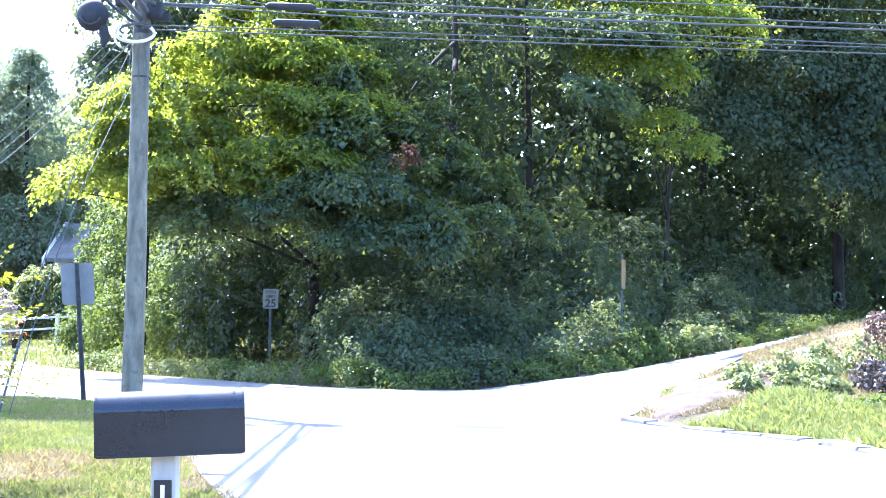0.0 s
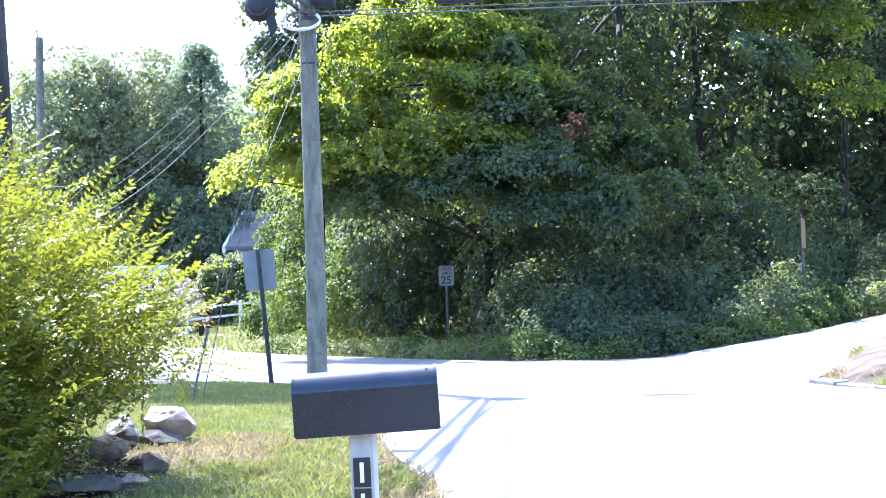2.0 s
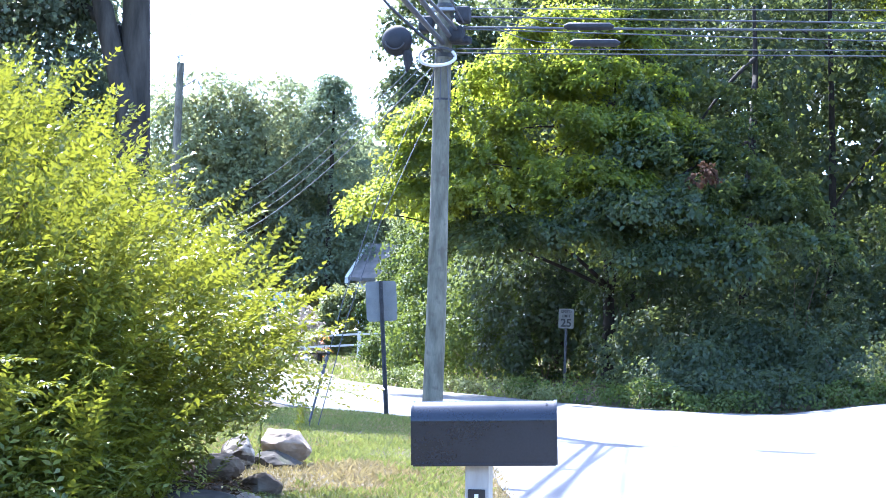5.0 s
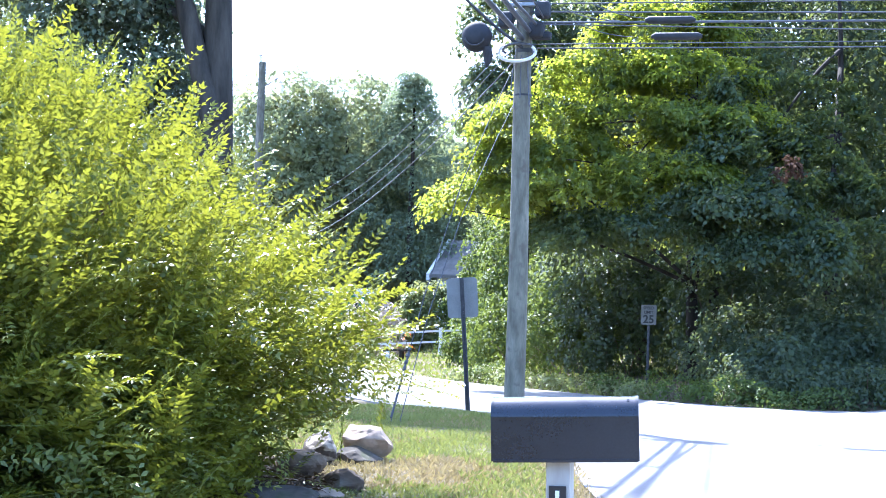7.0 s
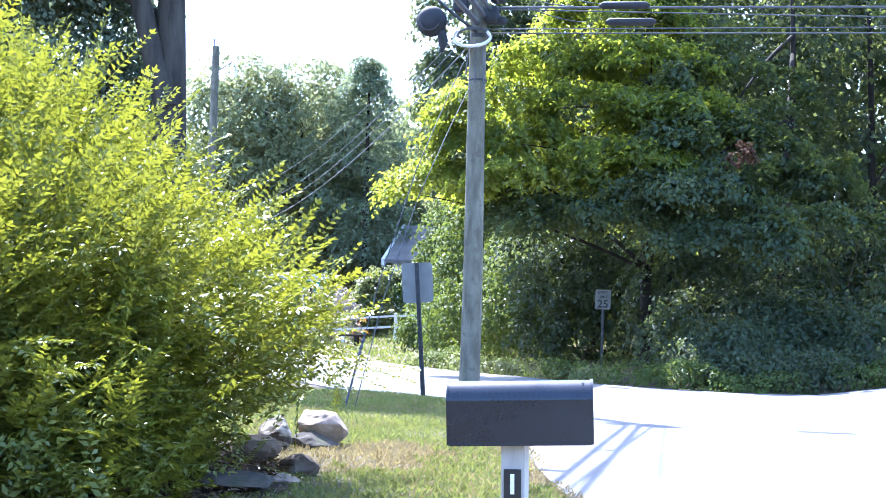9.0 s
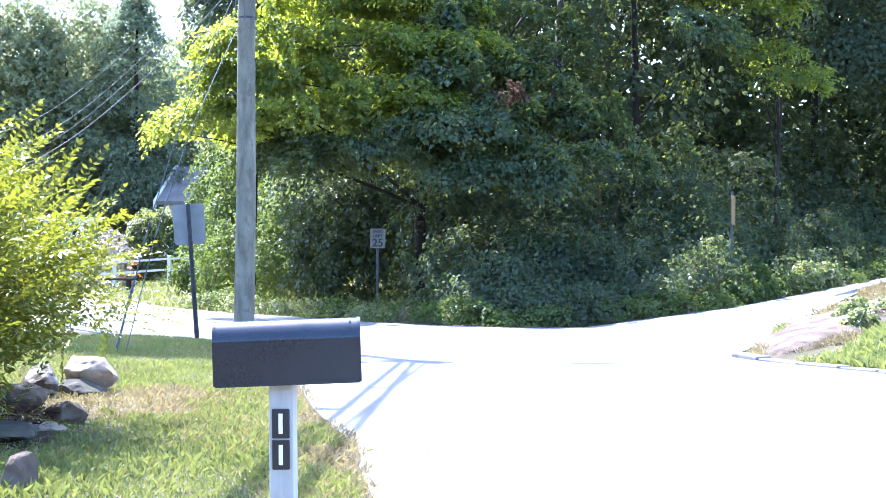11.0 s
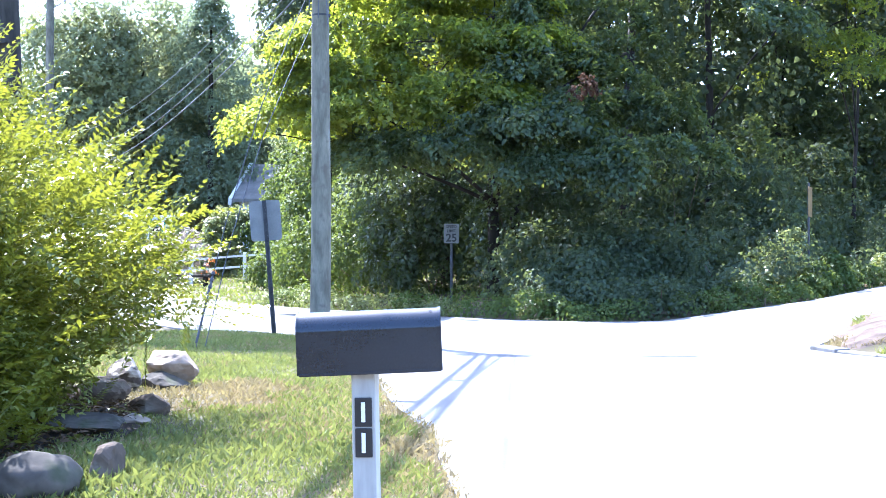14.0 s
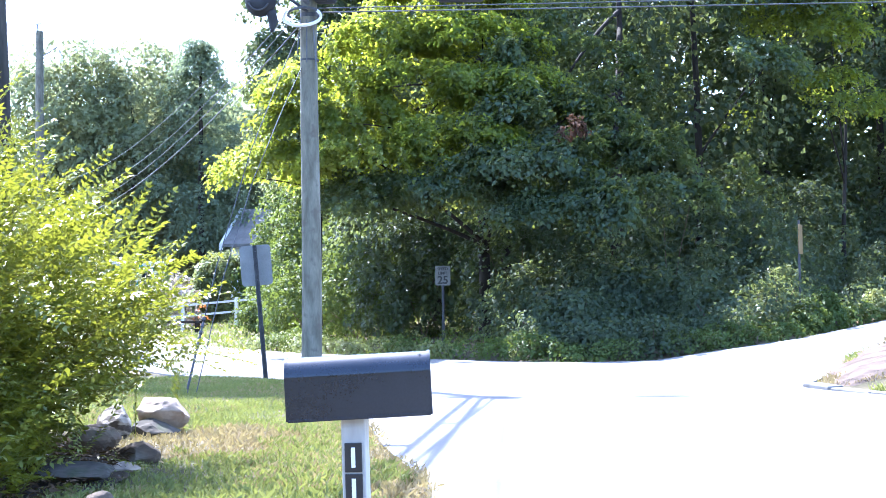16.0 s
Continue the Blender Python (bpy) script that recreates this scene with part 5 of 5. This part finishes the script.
for k, (x, y, w, h) in enumerate(((-12.6, 56.5, 1.4, 2.6), (-10.6, 54.0, 1.6, 3.4), (-13.6, 59.5, 1.1, 3.0), (-9.0, 50.0, 1.6, 3.6), (-11.2, 55.0, 1.5, 5.6), (-9.4, 47.0, 1.5, 5.4), (-12.6, 61.0, 1.2, 5.0), (-13.6, 60.5, 1.1, 5.6), (-14.6, 60.0, 0.9, 3.0), (-16.9, 60.5, 0.5, 3.3 - land_at(-16.9, 60.5)), (-15.9, 60.5, 0.8, 3.7 - land_at(-15.9, 60.5)), (-13.35, 58.5, 0.9, 6.2 - land_at(-13.35, 58.5)))):
    # left of x = -15 a paler leaf stands in for sunlight
    clump("garden_bush", 630 + k, x, y, w, w * 0.8, h, PALE_LIT_LEAF if x < -15 else WEED_LEAF, "leafy green bush in front of the house", boughs=70, leaf=0.13, count=60, radius=0.42)


# ---- house and fence across the road ----
def build_house():
    h = thing("house", -17.7, 66.0, land_at(-17.7, 66.0), "house with a grey shingled gable roof among the trees", "house", rz=-3)
    eave, ridge, wide, deep = 4.15 - h.location.z, 6.0 - h.location.z, 5.0, 6.6
    part("wall", prism([(0.25, -0.4), (wide - 0.25, -0.4), (wide - 0.25, eave), (0.25, eave)], 0.4, deep - 0.4), SIDING, h)
    for y0, side in ((0.0, 1), (deep, -1)):
        bm = bmesh.new()
        half = deep / 2
        v = [bm.verts.new(p) for p in ((0, y0, eave - 0.06), (wide, y0, eave - 0.06), (wide, half, ridge), (0, half, ridge), (0, y0, eave + 0.1), (wide, y0, eave + 0.1), (wide, half, ridge + 0.16), (0, half, ridge + 0.16))]
        for f in ((0, 1, 2, 3), (4, 5, 6, 7), (0, 1, 5, 4), (2, 3, 7, 6), (0, 3, 7, 4), (1, 2, 6, 5)):
            bm.faces.new([v[k] for k in f])
        part("roof", bm, ROOF, h, "grey shingled roof slope")
        for x0 in (-0.16, wide):
            bm = bmesh.new()
            v = [bm.verts.new((x0 + dx, yy, zz)) for dx in (0, 0.16) for yy, zz in ((y0 - 0.05 * side, eave - 0.2), (half, ridge - 0.1), (half, ridge + 0.2), (y0 - 0.05 * side, eave + 0.12))]
            for f in ((0, 1, 2, 3), (4, 5, 6, 7), (0, 1, 5, 4), (1, 2, 6, 5), (2, 3, 7, 6), (3, 0, 4, 7)):
                bm.faces.new([v[k] for k in f])
            part("bargeboard", bm, FENCEWHITE, h, "white bargeboard")
    w = part("window", block(0.7, 1.7, 0.34, 0.44, eave - 1.7, eave - 0.5, 0.01), FENCEWHITE, h)
    part("pane", block(0.8, 1.6, 0.32, 0.34, eave - 1.6, eave - 0.6), DARKGLASS, w)


def build_fence():
    f = thing("fence", -17.0, 55.0, 0, "white two-rail fence on the lawn", "fence")
    for k in range(6):
        x = -6 + k * 2.2
        z = land_at(-17 + x, 55)
        part("post", block(x - 0.07, x + 0.07, -0.07, 0.07, z - 0.2, z + 1.15, 0.01), FENCEWHITE, f)
        if k < 5:
            z2 = land_at(-17 + x + 2.2, 55)
            for dz in (0.55, 0.98):
                part("rail", prism([(x + 0.06, z + dz), (x + 2.14, z2 + dz), (x + 2.14, z2 + dz + 0.08), (x + 0.06, z + dz + 0.08)], -0.03, 0.03), FENCEWHITE, f)
    t = thing("garden_bench", -15.9, 52.5, land_at(-15.9, 52.5), "low wooden garden bench on the lawn", "bench")
    part("seat", block(-1.0, 1.0, -0.2, 0.2, 0.42, 0.5, 0.01), BARK, t)
    for x in (-0.8, 0.8):
        part("leg", block(x - 0.06, x + 0.06, -0.16, 0.16, -0.05, 0.42, 0.01), BARK, t)
    clump("orange_flowers", 610, -15.4, 54.0, 0.25, 0.2, 1.1, foliage("orange_petal", (0.5, 0.14, 0.03), (0.7, 0.25, 0.06), (0.6, 0.2, 0.05), 0.3), "tall orange flowers by the white fence", boughs=6, leaf=0.08, count=9, radius=0.11, category="flowers")


build_house()
build_fence()


# ---- ambulance ----
def clip_poly(poly, inside, cut):
    out = []
    for a, b in zip(poly, poly[1:] + poly[:1]):
        ia, ib = inside(a), inside(b)
        if ia:
            out.append(a)
        if ia != ib:
            out.append(cut(a, b))
    return out


def clip_rect(poly, x0, x1, z0, z1):
    for axis, value, sign in ((0, x0, 1), (0, x1, -1), (1, z0, 1), (1, z1, -1)):
        if not poly:
            return poly
        inside = lambda p: sign * (p[axis] - value) >= 0

        def cut(a, b):
            s = (value - a[axis]) / (b[axis] - a[axis])
            return (a[0] + (b[0] - a[0]) * s, a[1] + (b[1] - a[1]) * s)

        poly = clip_poly(poly, inside, cut)
    return poly


def build_wheel(parent, x, y, r=0.40, w=0.26):
    wheel = part("wheel", bmesh_lathe([(r * 0.62, -w / 2), (r * 0.93, -w / 2), (r, -w / 2 + 0.04), (r, w / 2 - 0.04), (r * 0.93, w / 2), (r * 0.62, w / 2)], x, y, r), RUBBER, parent, "black tyre", True)
    part("rim", bmesh_lathe([(0.0, -w / 2 + 0.06), (r * 0.3, -w / 2 + 0.05), (r * 0.34, -w / 2 + 0.1), (r * 0.58, -w / 2 + 0.08), (r * 0.63, -w / 2 + 0.01), (r * 0.63, w / 2 - 0.01), (r * 0.58, w / 2 - 0.08), (r * 0.34, w / 2 - 0.1), (0.0, w / 2 - 0.06)], x, y, r), CHROME, wheel, "bright metal wheel", True)


def bmesh_lathe(profile, x, y, z, n=28):
    """A profile of (radius, across) turned about an axis along x."""
    bm = bmesh.new()
    rows = []
    for r, u in profile:
        rows.append([bm.verts.new((x + u, y + r * math.cos(2 * math.pi * k / n), z + r * math.sin(2 * math.pi * k / n))) for k in range(n)])
    for a, b in zip(rows, rows[1:]):
        for k in range(n):
            bm.faces.new((a[k - 1], a[k], b[k], b[k - 1]))
    bmesh.ops.remove_doubles(bm, verts=bm.verts[:], dist=1e-5)
    return bm


def star_outline(r):
    pts = []
    for k in range(6):
        a = radians(90 + 60 * k)
        c, s = math.cos(a), math.sin(a)
        w = r * 0.22
        pts += [(c * r + s * w, s * r - c * w), (c * r - s * w, s * r + c * w)]
        b = radians(120 + 60 * k)
        pts.append((math.cos(b) * r * 0.44, math.sin(b) * r * 0.44))
    return pts


def build_ambulance(x, y, heading):
    """Rear at y = 0 of its own frame, nose towards +y."""
    a = thing("ambulance", x, y, land_at(x, y) + 0.014, "white ambulance with green rear chevrons on the road beyond the shrub", "ambulance", rz=heading)
    W, top, floor = 1.21, 2.98, 0.62
    part("box_body", block(-W, W, 0.0, 4.2, floor, top, 0.05, 3), AMBWHITE, a, "white square patient box")
    part("roof_trim", block(-W - 0.015, W + 0.015, -0.015, 4.2, top - 0.07, top - 0.0, 0.02), AMBWHITE, a)
    cab = [(4.2, 0.7), (4.2, 2.05), (4.55, 2.12), (5.35, 2.08), (5.95, 1.5), (7.0, 1.35), (7.15, 1.2), (7.15, 0.55), (4.2, 0.55)]
    bm = prism(cab, -1.0, 1.0, 0.05)
    bmesh.ops.rotate(bm, verts=bm.verts[:], cent=(0, 0, 0), matrix=Matrix.Rotation(radians(90), 3, "Z"))
    part("cab", bm, AMBWHITE, a, "white truck cab")
    part("windscreen", block(-0.86, 0.86, 5.5, 5.9, 1.5, 1.98, 0.03), DARKGLASS, a, "dark windscreen")
    for s in (-1, 1):
        part("side_window", block(min(s * 0.99, s * 1.012), max(s * 0.99, s * 1.012), 4.5, 5.3, 1.4, 1.95, 0.004), DARKGLASS, a, "dark cab window")
        m = part("mirror", block(min(s * 1.25, s * 1.47), max(s * 1.25, s * 1.47), 5.3, 5.42, 1.32, 1.66, 0.04, 3), STEEL, a, "black door mirror")
        part("mirror_arm", block(min(s * 0.98, s * 1.28), max(s * 0.98, s * 1.28), 5.33, 5.38, 1.42, 1.47), STEEL, m)
        part("mirror_glass", block(min(s * 1.27, s * 1.45), max(s * 1.27, s * 1.45), 5.29, 5.3, 1.36, 1.62), DARKGLASS, m)
        part("side_stripe", block(min(s * W, s * (W + 0.006)), max(s * W, s * (W + 0.006)), 0.05, 4.15, 1.12, 1.34), AMBGREEN, a, "green side stripe")
        part("side_line", block(min(s * W, s * (W + 0.006)), max(s * W, s * (W + 0.006)), 0.05, 4.15, 1.4, 1.43), INK, a)
        part("cab_stripe", block(min(s * 1.0, s * 1.008), max(s * 1.0, s * 1.008), 4.25, 6.9, 1.08, 1.26), AMBGREEN, a, "green cab stripe")
        part("compartment_door", block(min(s * W, s * (W + 0.008)), max(s * W, s * (W + 0.008)), 0.35, 0.95, 0.75, 2.3, 0.004), AMBWHITE, a)
        for yy in (0.5, 3.9):
            part("side_light", block(min(s * W, s * (W + 0.04)), max(s * W, s * (W + 0.04)), yy - 0.15, yy + 0.15, 2.6, 2.78, 0.015), CLEARLENS, a, "clear warning light")
        for yy in (1.55, 5.95):
            arch = block(min(s * (W - 0.02), s * (W + 0.02)) if yy < 4 else min(s * 0.96, s * 1.06), max(s * (W - 0.02), s * (W + 0.02)) if yy < 4 else max(s * 0.96, s * 1.06), yy - 0.5, yy + 0.5, 0.55, 0.98, 0.02)
            part("wheel_arch", arch, RUBBER, a, "dark wheel arch")
            build_wheel(a, s * (1.0 if yy < 4 else 0.93), yy, 0.4, 0.42 if yy < 4 else 0.26)
        part("running_board", block(min(s * 0.98, s * 1.14), max(s * 0.98, s * 1.14), 4.2, 5.4, 0.42, 0.5, 0.01), TREAD, a)
        e = prism(star_outline(0.2), -0.004, 0.0)
        bmesh.ops.rotate(e, verts=e.verts[:], cent=(0, 0, 0), matrix=Matrix.Rotation(radians(90 * s), 3, "Z"))
        bmesh.ops.translate(e, verts=e.verts[:], vec=(s * (W + 0.012), 0.65, 1.85))
        part("emblem", e, AMBBLUE, a, "blue six-armed emblem")
    # chevrons on the rear
    z0, z1 = 0.98, 2.86
    for s in (-1, 1):
        for k in range(-2, 9):
            c = 0.42 + k * 0.44
            band = [(0.0, c + 1.05), (1.3, c + 1.05 - 1.3), (1.3, c + 1.27 - 1.3), (0.0, c + 1.27)]
            poly = clip_rect(band, 0.012, W - 0.05, z0, z1)
            if len(poly) >= 3:
                part("chevron", prism([(s * px_, pz) for px_, pz in poly], -0.006, -0.001), AMBGREEN, a, "green reflective chevron stripe")
    for s in (-1, 1):
        d = part("rear_door", block(min(s * 0.006, s * 0.66), max(s * 0.006, s * 0.66), -0.0045, 0.01, 1.0, 2.62), AMBWHITE, a, "white rear door")
        part("window_frame", block(min(s * 0.1, s * 0.56), max(s * 0.1, s * 0.56), -0.02, -0.006, 1.96, 2.5, 0.012), GALV, d)
        for u in (0.13, 0.345):
            part("pane", block(min(s * u, s * (u + 0.185)), max(s * u, s * (u + 0.185)), -0.024, -0.02, 2.0, 2.46), DARKGLASS, d, "dark window pane")
        part("handle", block(min(s * 0.1, s * 0.24), max(s * 0.1, s * 0.24), -0.03, -0.007, 1.37, 1.47, 0.01), CHROME, d, "chrome paddle handle")
        for z, m, label in ((1.44, AMBERLENS, "amber tail light"), (1.08, REDLENS, "red tail light"), (2.22, CLEARLENS, "clear rear light")):
            part("rear_light", block(min(s * 0.86, s * 1.06), max(s * 0.86, s * 1.06), -0.05, -0.006, z - 0.07, z + 0.07, 0.015), m, a, label)
        for u in (0.32, 0.62, 0.96):
            part("rear_light", block(min(s * (u - 0.13), s * (u + 0.13)), max(s * (u - 0.13), s * (u + 0.13)), -0.05, -0.006, 2.68, 2.86, 0.02), CLEARLENS, a, "clear warning light")
        part("step_light", block(min(s * 0.86, s * 1.06), max(s * 0.86, s * 1.06), -0.06, -0.03, 0.72, 0.84, 0.01), CLEARLENS, a, "reversing light")
        e = prism(star_outline(0.17), -0.012, -0.007)
        bmesh.ops.translate(e, verts=e.verts[:], vec=(s * 0.95, 0, 1.86))
        part("emblem", e, AMBBLUE, a, "blue six-armed emblem")
    part("roof_marker", block(-0.2, 0.2, -0.035, -0.01, 2.92, 2.97, 0.008), REDLENS, a, "red roof marker lamp")
    part("kick_plate", block(-W, W, -0.03, 0.0, 0.55, 0.98, 0.01), TREAD, a, "tread-plate rear panel")
    part("bumper", block(-W + 0.03, W - 0.03, -0.3, 0.0, 0.46, 0.55, 0.02), TREAD, a, "tread-plate step bumper")
    pl = part("number_plate", block(-0.16, 0.16, -0.042, -0.031, 0.7, 0.87, 0.004), PLATEBLUE, a, "pale blue number plate")
    part("plate_bar", block(-0.11, 0.11, -0.045, -0.042, 0.75, 0.82), INK, pl, "plain dark bar")
    part("underframe", block(-0.45, 0.45, 0.1, 6.6, 0.42, 0.62), STEEL, a, "dark chassis frame")
    part("axle", block(-0.8, 0.8, 1.45, 1.65, 0.33, 0.48, 0.04), STEEL, a)
    lettering("lettering", "AMBULANCE", 0.23, AMBBLUE, a, 0.0, -0.011, 1.2, bold=0.012, label="blue block lettering")
    lettering("lettering", "SEYMOUR", 0.2, GOLD, a, 0.0, -0.011, 1.74, bold=0.01, squeeze=1.15, label="gold block lettering")


build_ambulance(-19.9, 60.0, 24)
